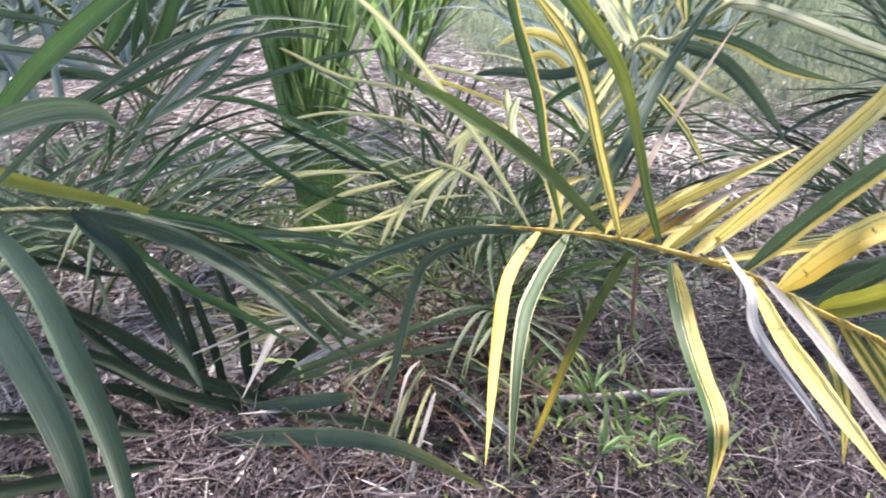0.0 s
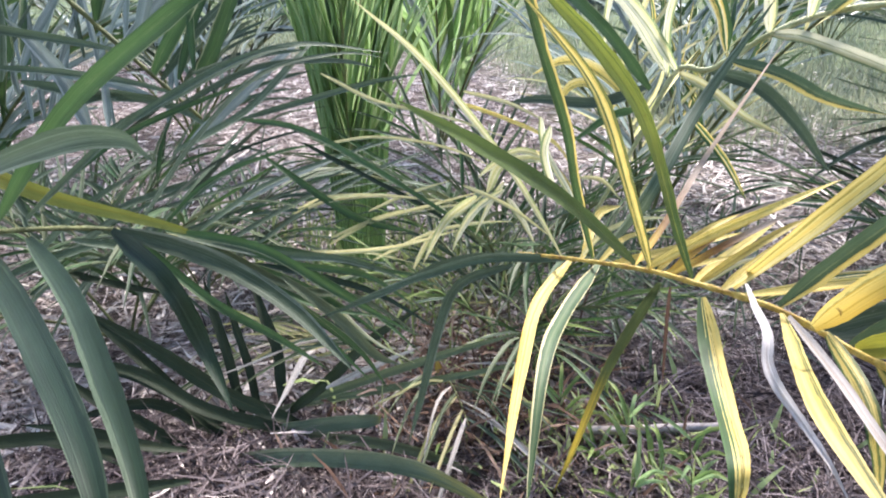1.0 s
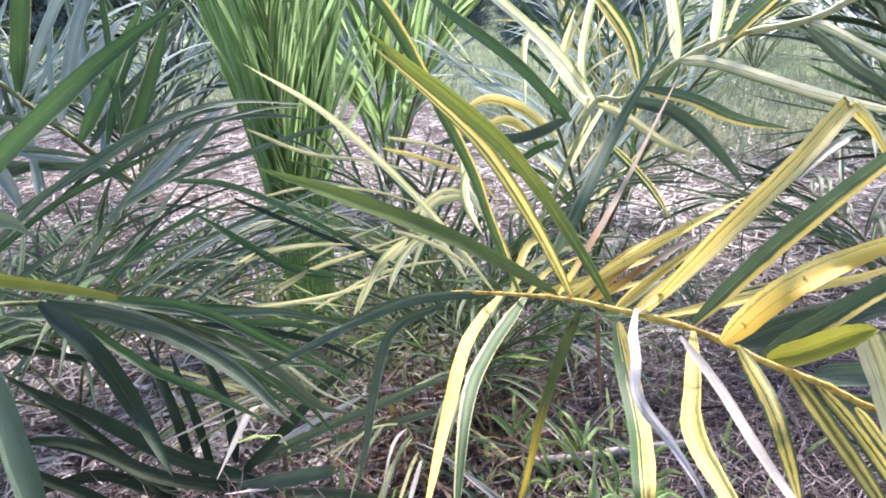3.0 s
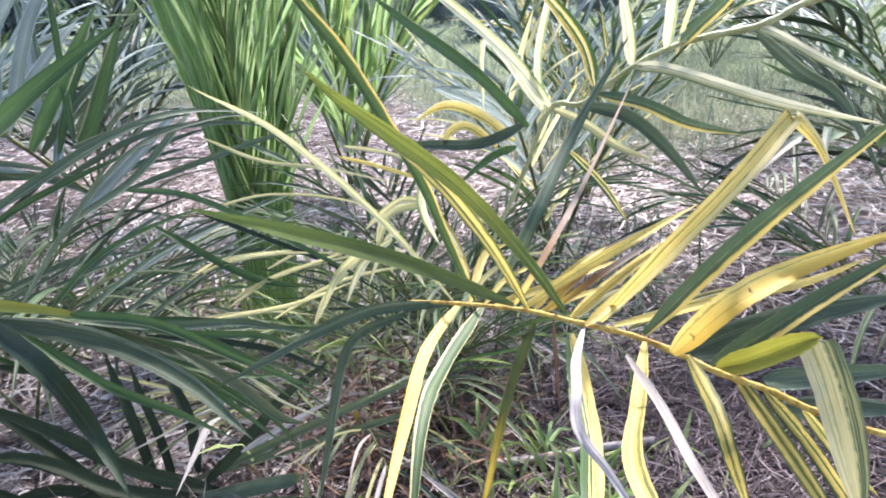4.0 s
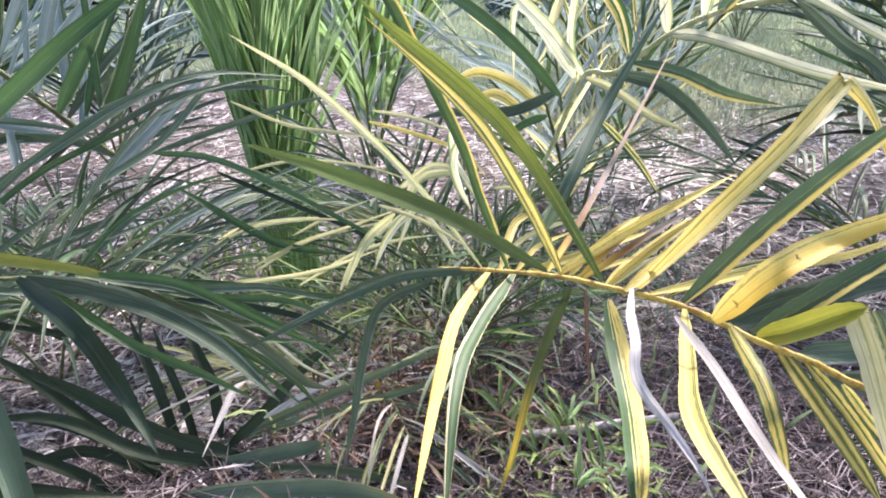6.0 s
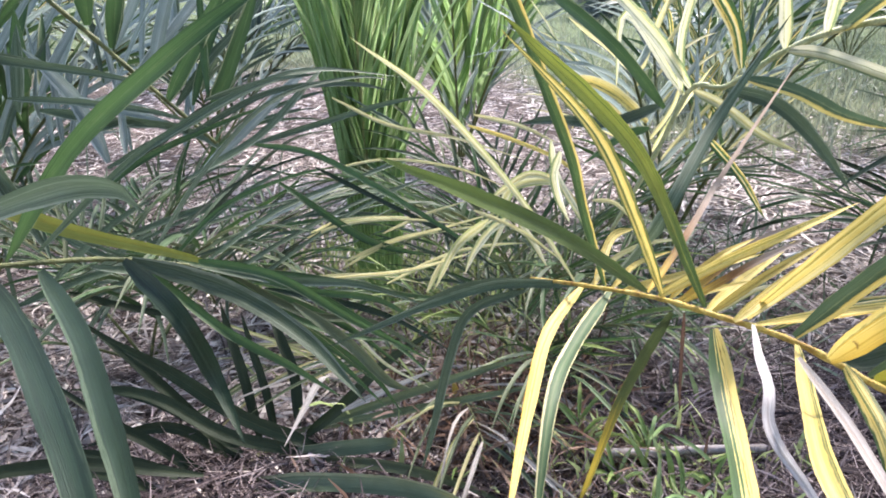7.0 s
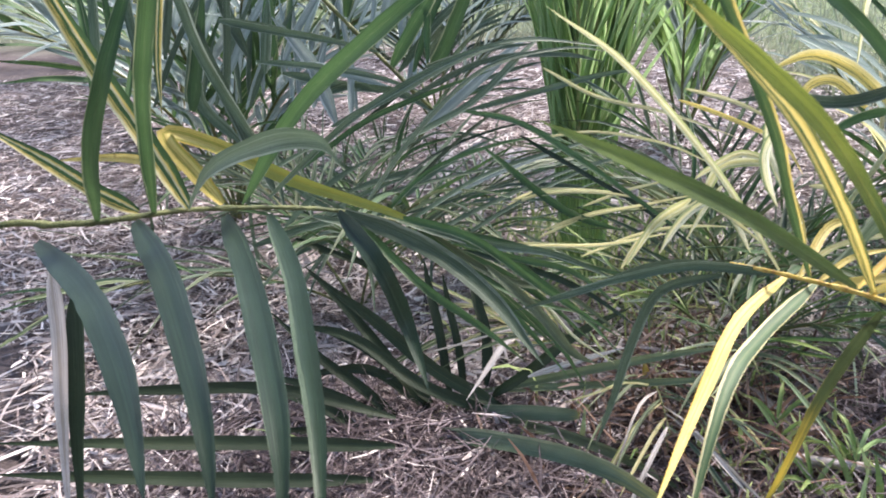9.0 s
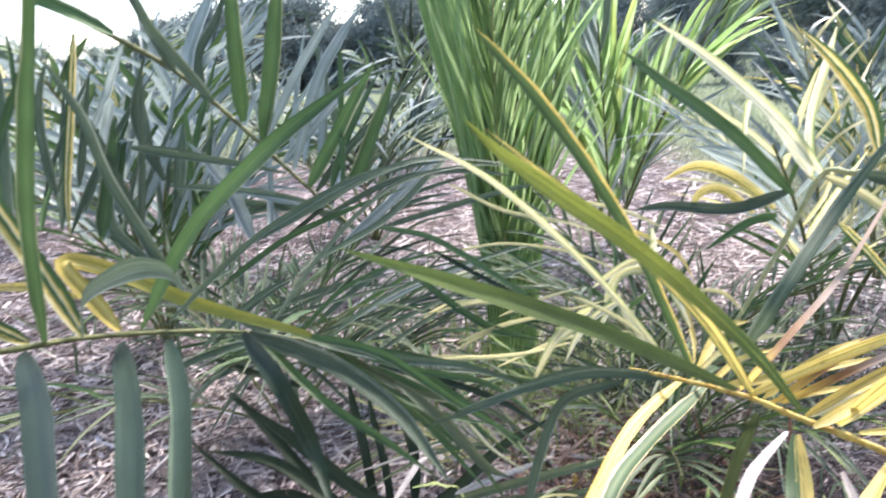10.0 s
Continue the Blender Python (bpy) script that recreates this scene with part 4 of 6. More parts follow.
leaflet(frond_a, "N", 0.0300, (0.509, 0.809, 0.637), (0.610, 0.848, 0.613), (0.771, 0.883, 0.589), face=(0.32, -0.75, 0.59))
leaflet(frond_a, "N", 0.0315, (0.553, 0.837, 0.574), (0.655, 0.874, 0.545), (0.797, 0.905, 0.505), face=(0.36, -0.75, 0.55))
leaflet(frond_a, "YT", 0.0118, (0.269, 0.854, 0.733), (0.214, 0.744, 0.837), (0.156, 0.593, 0.943), (0.115, 0.491, 1.010), (0.080, 0.433, 1.053), (0.052, 0.412, 1.081), (0.033, 0.414, 1.099), face=(0.61, -0.74, -0.28), twist=0.15)
leaflet(frond_a, "VS", 0.0130, (0.224, 0.877, 0.734), (0.184, 0.795, 0.829), (0.153, 0.715, 0.898), (0.111, 0.588, 0.984), (0.079, 0.511, 1.034), (0.031, 0.469, 1.088), face=(0.55, -0.75, -0.36), twist=0.15)
leaflet(frond_a, "EG", 0.0120, (0.164, 0.958, 0.715), (0.125, 0.876, 0.841), (0.101, 0.792, 0.930), (0.067, 0.709, 1.020), (0.040, 0.608, 1.093), (0.018, 0.559, 1.133), (0.010, 0.534, 1.150), face=(0.47, -0.72, -0.50), twist=0.15)
leaflet(frond_a, "KT", 0.0135, (0.204, 0.877, 0.742), (0.092, 0.613, 0.902), (0.021, 0.463, 0.987), (-0.029, 0.373, 1.038), face=(0.90, -0.45, 0.01))
leaflet(frond_a, "C", 0.0092, (0.138, 1.105, 0.657), (0.047, 0.963, 0.839), (-0.046, 0.824, 0.989), (-0.101, 0.672, 1.069), face=(0.77, -0.59, -0.25))
leaflet(frond_a, "N", 0.0205, (0.225, 1.327, 0.555), (0.248, 1.076, 0.750), (0.364, 1.224, 0.888), (0.486, 1.320, 1.033), face=(0.02, -0.77, 0.64))
leaflet(frond_a, "BR", 0.0096, (0.211, 0.907, 0.728), (0.268, 1.000, 0.756), (0.376, 1.223, 0.791), (0.424, 1.088, 0.992), face=(-0.17, -0.88, 0.44))
leaflet(frond_a, "Y", 0.0133, (0.217, 0.870, 0.739), (0.299, 0.906, 0.769), (0.378, 0.915, 0.805), (0.477, 0.966, 0.828), face=(0.07, -0.79, 0.61))
leaflet(frond_a, "Y", 0.0121, (0.193, 0.986, 0.695), (0.298, 1.053, 0.693), (0.432, 1.149, 0.687), face=(0.46, -0.64, 0.61))
leaflet(frond_a, "Y", 0.0141, (0.162, 1.054, 0.673), (0.199, 1.169, 0.705), (0.244, 1.219, 0.704), face=(0.57, -0.53, 0.63))
leaflet(frond_a, "N", 0.0134, (0.141, 1.064, 0.669), (0.021, 1.033, 0.681), (-0.081, 1.010, 0.657), (-0.179, 0.984, 0.627), face=(0.06, -0.83, 0.55))
leaflet(frond_a, "N", 0.0128, (0.124, 1.084, 0.663), (-0.019, 1.090, 0.656), (-0.140, 1.078, 0.602), (-0.260, 1.068, 0.552), face=(-0.12, -0.87, 0.48))
leaflet(frond_a, "N", 0.0150, (0.061, 1.084, 0.650), (-0.022, 1.068, 0.622), (-0.054, 1.036, 0.555), (-0.078, 1.003, 0.457), (-0.098, 0.979, 0.385), face=(-0.00, -0.93, 0.37))
leaflet(frond_a, "C", 0.0140, (0.001, 1.237, 0.713), (-0.052, 1.225, 0.670), (-0.086, 1.150, 0.620), face=(0.15, -0.79, 0.60))
leaflet(frond_a, "W", 0.0100, (0.047, 1.242, 0.737), (0.024, 1.231, 0.702), (-0.001, 1.214, 0.648), face=(-0.06, -0.94, 0.33))
leaflet(frond_a, "C", 0.0161, (0.020, 1.257, 0.714), (0.044, 1.281, 0.757), (0.106, 1.291, 0.764), (0.144, 1.282, 0.747), face=(0.06, -0.88, 0.47))
leaflet(frond_a, "W", 0.0124, (0.108, 1.073, 0.870), (0.099, 1.063, 0.839), (0.107, 1.050, 0.804), (0.122, 1.039, 0.775), face=(0.04, -0.93, 0.36))
leaflet(frond_a, "BR", 0.0093, (0.257, 0.904, 0.716), (0.351, 0.944, 0.754), (0.426, 0.979, 0.776), face=(0.11, -0.76, 0.64))
leaflet(frond_a, "YL", 0.0130, (0.309, 0.851, 0.722), (0.341, 0.849, 0.754), (0.431, 0.859, 0.828), (0.508, 0.871, 0.904), face=(-0.30, -0.84, 0.45))
leaflet(frond_a, "Y", 0.0078, (0.241, 0.905, 0.715), (0.307, 0.944, 0.717), (0.378, 0.982, 0.714), face=(0.39, -0.69, 0.62))
leaflet(frond_a, "V", 0.0095, (0.345, 0.844, 0.709), (0.433, 0.894, 0.715), (0.522, 0.939, 0.708), (0.610, 0.981, 0.692), face=(0.42, -0.70, 0.57))
leaflet(frond_a, "Y", 0.0086, (0.179, 1.005, 0.688), (0.220, 1.052, 0.707), (0.280, 1.093, 0.713), face=(0.35, -0.61, 0.71))
leaflet(frond_a, "C", 0.0085, (0.157, 1.054, 0.672), (0.201, 1.113, 0.695), (0.265, 1.164, 0.700), (0.331, 1.209, 0.688), face=(0.51, -0.64, 0.58))
leaflet(frond_a, "RB", 0.0055, (0.275, 0.971, 0.669), (0.282, 0.992, 0.581), (0.291, 1.010, 0.482), face=(-0.10, -0.97, -0.21))
leaflet(frond_a, "Y", 0.0085, (0.227, 0.910, 0.727), (0.287, 0.946, 0.741), (0.329, 0.976, 0.737), face=(0.37, -0.66, 0.65))
leaflet(frond_a, "Y", 0.0092, (0.235, 0.889, 0.727), (0.266, 0.916, 0.746), (0.314, 0.945, 0.768), (0.365, 0.979, 0.777), face=(0.22, -0.70, 0.68))
leaflet(frond_a, "BR", 0.0092, (0.245, 0.887, 0.723), (0.304, 0.920, 0.758), (0.357, 0.950, 0.784), (0.422, 0.985, 0.796), face=(0.18, -0.72, 0.67))
leaflet(frond_a, "Y", 0.0098, (0.270, 0.829, 0.738), (0.314, 0.839, 0.768), (0.367, 0.858, 0.794), (0.410, 0.883, 0.805), face=(0.09, -0.75, 0.65))
leaflet(frond_a, "W", 0.0064, (0.279, 0.838, 0.734), (0.327, 0.864, 0.750), (0.370, 0.886, 0.750), face=(0.25, -0.70, 0.67))
frond_u = frond_of(palm, STALK_PALE, 0.008, (1.14, 0.24, 0.0), (1.3, 0.55, 0.6), (1.25, 1.0, 1.0), (1.1, 1.3, 1.09), (0.888, 1.435, 1.063), (0.771, 1.438, 1.021), (0.640, 1.469, 0.997), (0.539, 1.474, 0.958), (0.441, 1.486, 0.892), (0.383, 1.508, 0.885), (0.323, 1.491, 0.766), (0.240, 1.463, 0.612), label="pale green frond stalk")
leaflet(frond_u, "W", 0.0220, (0.383, 1.508, 0.885), (0.298, 1.477, 0.994), (0.185, 1.468, 1.101), (0.089, 1.483, 1.175), face=(0.13, -0.98, 0.18))
leaflet(frond_u, "G", 0.0240, (0.335, 1.509, 0.849), (0.225, 1.421, 0.973), (0.116, 1.353, 1.065), (0.046, 1.326, 1.126), face=(0.46, -0.89, -0.02))
leaflet(frond_u, "V", 0.0280, (0.465, 1.486, 0.925), (0.443, 1.482, 1.003), (0.388, 1.470, 1.080), (0.327, 1.475, 1.145), face=(0.11, -0.99, 0.04))
leaflet(frond_u, "W", 0.0240, (0.535, 1.473, 0.962), (0.524, 1.473, 1.049), (0.505, 1.460, 1.132), face=(-0.13, -0.99, -0.10))
leaflet(frond_u, "W", 0.0220, (0.601, 1.467, 0.986), (0.612, 1.472, 1.063), (0.616, 1.458, 1.143), face=(-0.29, -0.96, -0.03))
leaflet(frond_u, "GY", 0.0260, (0.629, 1.468, 0.993), (0.675, 1.460, 1.038), (0.744, 1.436, 1.104), face=(-0.43, -0.88, 0.20))
leaflet(frond_u, "W", 0.0160, (0.365, 1.506, 0.875), (0.360, 1.520, 0.975), (0.384, 1.534, 1.080), (0.397, 1.534, 1.142), face=(-0.18, -0.98, 0.12))
leaflet(frond_u, "W", 0.0200, (0.370, 1.505, 0.875), (0.275, 1.646, 1.018), (0.258, 1.632, 0.854), face=(-0.74, -0.61, 0.29))
leaflet(frond_u, "W", 0.0240, (0.540, 1.472, 0.958), (0.598, 1.413, 0.951), (0.754, 1.320, 0.894), (0.923, 1.252, 0.851), face=(-0.30, -0.86, 0.41))
leaflet(frond_u, "GY", 0.0240, (0.469, 1.480, 0.909), (0.539, 1.396, 0.895), (0.613, 1.358, 0.859), (0.702, 1.325, 0.839), face=(-0.24, -0.87, 0.43))
leaflet(frond_u, "C", 0.0200, (0.388, 1.507, 0.882), (0.443, 1.472, 0.853), (0.495, 1.434, 0.813), (0.561, 1.399, 0.784), face=(-0.25, -0.84, 0.48))
leaflet(frond_u, "N", 0.0280, (0.444, 1.495, 0.887), (0.529, 1.470, 0.861), (0.601, 1.443, 0.796), (0.665, 1.408, 0.706), face=(-0.09, -0.95, 0.30))
leaflet(frond_u, "W", 0.0190, (0.770, 1.436, 1.015), (0.791, 1.397, 1.001), (0.872, 1.330, 0.943), (0.977, 1.238, 0.880), face=(-0.41, -0.80, 0.43))
leaflet(frond_u, "N", 0.0260, (0.773, 1.453, 1.005), (0.874, 1.472, 0.925), (0.957, 1.443, 0.855), (1.029, 1.377, 0.679), face=(-0.23, -0.95, 0.22))
leaflet(frond_u, "YL", 0.0220, (0.307, 1.522, 0.820), (0.232, 1.496, 0.886), (0.167, 1.507, 0.906), (0.104, 1.501, 0.879), face=(-0.06, -0.92, 0.40))
leaflet(frond_u, "YL", 0.0180, (0.271, 1.521, 0.812), (0.213, 1.489, 0.863), (0.173, 1.489, 0.855), (0.157, 1.476, 0.817), face=(-0.09, -0.92, 0.37))
leaflet(frond_u, "N", 0.0220, (0.332, 1.521, 0.853), (0.232, 1.476, 0.829), (0.119, 1.484, 0.833), (0.051, 1.485, 0.825), face=(-0.06, -0.90, 0.43))
leaflet(frond_u, "G", 0.0180, (0.311, 1.517, 0.809), (0.257, 1.514, 0.791), (0.180, 1.472, 0.748), face=(0.07, -0.86, 0.50))
leaflet(frond_u, "V", 0.0160, (0.409, 1.477, 0.802), (0.475, 1.447, 0.726), (0.519, 1.419, 0.653), face=(-0.06, -0.94, 0.33))
leaflet(frond_u, "C", 0.0080, (-0.312, 1.486, 0.882), (-0.198, 1.464, 0.831), (-0.070, 1.503, 0.795), (0.069, 1.583, 0.730), face=(0.49, -0.81, 0.32))
leaflet(frond_u, "N", 0.0140, (-0.622, 1.508, 0.809), (-0.468, 1.593, 0.878), (-0.315, 1.650, 0.884), (-0.225, 1.695, 0.862), face=(0.38, -0.84, 0.39))
leaflet(frond_u, "N", 0.0140, (-0.532, 1.597, 0.761), (-0.387, 1.666, 0.795), (-0.245, 1.734, 0.826), (-0.130, 1.741, 0.843), face=(0.18, -0.89, 0.42))
leaflet(frond_u, "C", 0.0070, (-0.340, 1.577, 0.716), (-0.219, 1.584, 0.732), (-0.075, 1.576, 0.714), (0.033, 1.560, 0.675), face=(0.02, -0.88, 0.47))
leaflet(frond_u, "C", 0.0080, (-0.370, 1.423, 0.611), (-0.297, 1.434, 0.636), (-0.184, 1.438, 0.646), (-0.026, 1.433, 0.635), face=(0.00, -0.87, 0.50))
leaflet(frond_u, "C", 0.0080, (-0.297, 1.398, 0.554), (-0.207, 1.418, 0.600), (-0.094, 1.431, 0.630), (0.019, 1.444, 0.660), face=(-0.03, -0.88, 0.48))
leaflet(frond_u, "C", 0.0100, (-0.418, 1.339, 0.543), (-0.287, 1.345, 0.557), (-0.157, 1.351, 0.571), (-0.026, 1.366, 0.605), face=(-0.03, -0.86, 0.51))
leaflet(frond_u, "C", 0.0080, (-0.207, 1.387, 0.527), (-0.094, 1.409, 0.578), (-0.004, 1.417, 0.598), (0.075, 1.419, 0.603), face=(-0.02, -0.86, 0.51))
leaflet(frond_u, "G", 0.0130, (-0.482, 1.499, 0.787), (-0.340, 1.440, 0.777), (-0.150, 1.352, 0.700), (0.037, 1.269, 0.608), face=(-0.10, -0.80, 0.59))
leaflet(frond_u, "N", 0.0095, (-0.551, 1.308, 0.596), (-0.432, 1.445, 0.663), (-0.268, 1.572, 0.704), (-0.156, 1.685, 0.714), face=(0.49, -0.68, 0.55))
leaflet(frond_u, "N", 0.0095, (-0.519, 1.295, 0.567), (-0.409, 1.423, 0.611), (-0.268, 1.551, 0.655), (-0.106, 1.670, 0.679), face=(0.44, -0.70, 0.56))
leaflet(frond_u, "N", 0.0082, (-0.477, 1.286, 0.548), (-0.342, 1.427, 0.621), (-0.220, 1.555, 0.666), (-0.080, 1.678, 0.696), face=(0.46, -0.66, 0.60))
leaflet(frond_u, "G", 0.0140, (-0.871, 1.442, 0.655), (-0.748, 1.536, 0.746), (-0.616, 1.614, 0.800), (-0.473, 1.688, 0.847), face=(0.31, -0.85, 0.44))
leaflet(frond_u, "G", 0.0095, (-0.647, 1.350, 0.569), (-0.556, 1.446, 0.664), (-0.422, 1.521, 0.712), (-0.316, 1.579, 0.721), face=(0.33, -0.80, 0.49))
leaflet(frond_u, "G", 0.0160, (-0.431, 1.468, 0.715), (-0.252, 1.422, 0.610), (-0.117, 1.409, 0.578), face=(0.08, -0.84, 0.54))
leaflet(frond_u, "N", 0.0120, (-0.714, 1.383, 0.520), (-0.641, 1.528, 0.602), (-0.591, 1.669, 0.676), (-0.544, 1.810, 0.749), face=(0.45, -0.53, 0.72))
leaflet(frond_u, "C", 0.0070, (-0.409, 1.388, 0.530), (-0.309, 1.418, 0.532), (-0.226, 1.486, 0.502), (-0.136, 1.548, 0.454), face=(0.66, -0.63, 0.41))
leaflet(frond_u, "C", 0.0070, (-0.366, 1.437, 0.617), (-0.306, 1.462, 0.635), (-0.236, 1.532, 0.619), (-0.160, 1.601, 0.596), face=(0.68, -0.59, 0.44))
leaflet(frond_u, "C", 0.0080, (-0.289, 1.385, 0.575), (-0.184, 1.430, 0.608), (-0.098, 1.458, 0.614), (-0.001, 1.488, 0.619), face=(0.23, -0.82, 0.52))
leaflet(frond_u, "C", 0.0070, (-0.233, 1.519, 0.586), (-0.143, 1.558, 0.617), (-0.053, 1.593, 0.637), face=(0.19, -0.83, 0.52))
leaflet(frond_u, "C", 0.0100, (-0.121, 1.338, 0.531), (-0.088, 1.369, 0.586), (-0.034, 1.403, 0.624), (0.025, 1.439, 0.661), face=(0.13, -0.82, 0.56))
leaflet(frond_u, "N", 0.0068, (-0.613, 1.403, 0.574), (-0.500, 1.449, 0.604), (-0.377, 1.552, 0.630), (-0.222, 1.670, 0.670), face=(0.43, -0.71, 0.56))
leaflet(frond_u, "B", 0.0082, (-0.568, 1.420, 0.584), (-0.448, 1.532, 0.632), (-0.344, 1.631, 0.661), (-0.232, 1.733, 0.693), face=(0.47, -0.68, 0.57))
leaflet(frond_u, "H", 0.0068, (-0.661, 1.399, 0.598), (-0.590, 1.562, 0.668), (-0.461, 1.674, 0.711), (-0.346, 1.765, 0.715), face=(0.49, -0.70, 0.52))
leaflet(frond_u, "H", 0.0100, (-0.347, 1.444, 0.753), (-0.222, 1.450, 0.682), (-0.086, 1.458, 0.605), (0.029, 1.455, 0.519), face=(0.28, -0.87, 0.40))
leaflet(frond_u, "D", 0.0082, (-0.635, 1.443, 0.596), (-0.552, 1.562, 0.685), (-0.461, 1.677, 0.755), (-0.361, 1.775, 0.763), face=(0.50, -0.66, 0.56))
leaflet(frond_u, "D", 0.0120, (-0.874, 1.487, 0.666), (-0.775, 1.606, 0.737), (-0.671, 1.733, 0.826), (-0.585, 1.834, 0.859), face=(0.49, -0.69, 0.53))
leaflet(frond_u, "N", 0.0082, (-0.742, 1.399, 0.591), (-0.624, 1.455, 0.619), (-0.500, 1.564, 0.632), (-0.366, 1.672, 0.633), face=(0.53, -0.67, 0.52))
leaflet(frond_u, "N", 0.0140, (-0.597, 1.556, 0.870), (-0.476, 1.604, 0.899), (-0.367, 1.643, 0.909), face=(0.26, -0.88, 0.40))
leaflet(frond_u, "N", 0.0160, (-0.598, 1.413, 0.738), (-0.480, 1.522, 0.799), (-0.403, 1.623, 0.881), (-0.369, 1.699, 0.921), face=(0.42, -0.68, 0.61))
leaflet(frond_u, "C", 0.0113, (0.127, 1.243, 0.776), (0.071, 1.245, 0.791), (0.024, 1.232, 0.766), (0.003, 1.223, 0.749), face=(0.00, -0.89, 0.46))
leaflet(frond_u, "W", 0.0130, (0.047, 1.220, 0.730), (0.007, 1.207, 0.705), (-0.022, 1.191, 0.670), (-0.038, 1.176, 0.635), face=(-0.02, -0.91, 0.41))
leaflet(frond_u, "W", 0.0119, (0.052, 1.186, 0.726), (0.074, 1.176, 0.696), (0.099, 1.163, 0.656), face=(0.11, -0.92, 0.38))
leaflet(frond_u, "C", 0.0071, (-0.020, 1.169, 0.752), (0.052, 1.144, 0.727), (0.120, 1.103, 0.690), face=(-0.13, -0.81, 0.58))
leaflet(frond_u, "C", 0.0072, (0.169, 1.188, 0.762), (0.205, 1.189, 0.757), (0.236, 1.180, 0.727), face=(0.10, -0.91, 0.41))
leaflet(frond_u, "W", 0.0109, (0.100, 1.168, 0.864), (0.108, 1.150, 0.815), (0.140, 1.102, 0.767), (0.167, 1.063, 0.718), face=(-0.11, -0.77, 0.62))
leaflet(frond_u, "Y", 0.0077, (-0.035, 1.316, 0.859), (0.043, 1.313, 0.833), (0.129, 1.285, 0.799), (0.164, 1.241, 0.761), face=(-0.16, -0.82, 0.55))
leaflet(frond_u, "C", 0.0078, (-0.025, 1.324, 0.876), (0.053, 1.322, 0.856), (0.121, 1.316, 0.826), face=(0.09, -0.91, 0.41))
leaflet(frond_u, "Y", 0.0083, (0.097, 1.198, 0.803), (0.138, 1.136, 0.774), (0.159, 1.069, 0.734), (0.161, 1.005, 0.707), face=(-0.16, -0.47, 0.87))

# ---- palm with the hanging green leaflets ----
palm_two = thing("palm", (-1.4, 0.1, 0.0), "young palm with drooping broad green leaflets, standing in straw", "palm")
frond_l = frond_of(palm_two, STALK_GREEN, 0.0058, (-1.4, 0.1, 0.0), (-1.35, 0.18, 0.4), (-1.15, 0.4, 0.7), (-0.897, 0.647, 0.790), (-0.817, 0.723, 0.783), (-0.780, 0.759, 0.777), (-0.729, 0.814, 0.774), (-0.703, 0.867, 0.765), (-0.602, 0.960, 0.745), (-0.543, 1.051, 0.711), (-0.452, 1.148, 0.658), label="green arching frond stalk")
leaflet(frond_l, "DRY", 0.0240, (-0.919, 0.775, 0.678), (-0.913, 0.753, 0.569), (-0.935, 0.734, 0.416), (-0.961, 0.710, 0.201), face=(0.56, -0.83, 0.02))
leaflet(frond_l, "H", 0.0260, (-0.915, 0.801, 0.627), (-0.915, 0.771, 0.506), (-0.933, 0.750, 0.371), (-0.955, 0.725, 0.177), face=(0.55, -0.84, 0.05))
leaflet(frond_l, "N", 0.0306, (-0.533, 1.035, 0.717), (-0.398, 1.063, 0.654), (-0.276, 1.028, 0.592), (-0.167, 0.934, 0.541), face=(-0.04, -0.69, 0.72))
leaflet(frond_l, "H", 0.0287, (-0.542, 1.031, 0.718), (-0.423, 0.933, 0.675), (-0.390, 0.946, 0.567), (-0.335, 0.890, 0.493), face=(0.39, -0.84, 0.39))
leaflet(frond_l, "G", 0.0160, (-0.493, 1.099, 0.693), (-0.360, 1.156, 0.642), (-0.236, 1.187, 0.545), (-0.099, 1.223, 0.444), face=(0.49, -0.79, 0.37))
leaflet(frond_l, "G", 0.0130, (-0.468, 1.135, 0.670), (-0.322, 1.198, 0.597), (-0.204, 1.271, 0.545), (-0.114, 1.317, 0.459), face=(0.63, -0.70, 0.33))
leaflet(frond_l, "G", 0.0130, (-0.452, 1.148, 0.658), (-0.339, 1.215, 0.599), (-0.194, 1.230, 0.496), (-0.098, 1.230, 0.405), face=(0.38, -0.83, 0.41))
leaflet(frond_l, "O", 0.0180, (-0.315, 1.113, 0.611), (-0.228, 1.117, 0.535), (-0.168, 1.113, 0.470), (-0.125, 1.120, 0.446), face=(0.39, -0.82, 0.42))
leaflet(frond_l, "G", 0.0110, (-0.452, 1.148, 0.658), (-0.322, 1.266, 0.592), (-0.193, 1.378, 0.512), (-0.047, 1.471, 0.451), face=(0.67, -0.63, 0.39))
leaflet(frond_l, "V", 0.0243, (-0.748, 0.808, 0.778), (-0.806, 0.789, 0.815), (-0.858, 0.765, 0.862), (-0.925, 0.728, 0.922), face=(0.66, -0.65, 0.37))
leaflet(frond_l, "V", 0.0300, (-0.700, 0.860, 0.771), (-0.745, 0.857, 0.860), (-0.819, 0.856, 0.980), (-0.881, 0.856, 1.091), (-0.924, 0.855, 1.183), face=(0.57, -0.75, 0.33))
leaflet(frond_l, "YM", 0.0260, (-0.665, 0.896, 0.767), (-0.719, 0.914, 0.805), (-0.787, 0.935, 0.862), (-0.725, 0.973, 0.837), (-0.616, 1.023, 0.769), (-0.485, 1.085, 0.707), (-0.453, 1.149, 0.663), face=(0.58, -0.71, 0.39))
leaflet(frond_l, "N", 0.0140, (-0.589, 1.117, 0.839), (-0.497, 1.203, 0.885), (-0.406, 1.310, 0.932), (-0.312, 1.400, 0.948), (-0.167, 1.494, 0.918), face=(0.55, -0.67, 0.50))
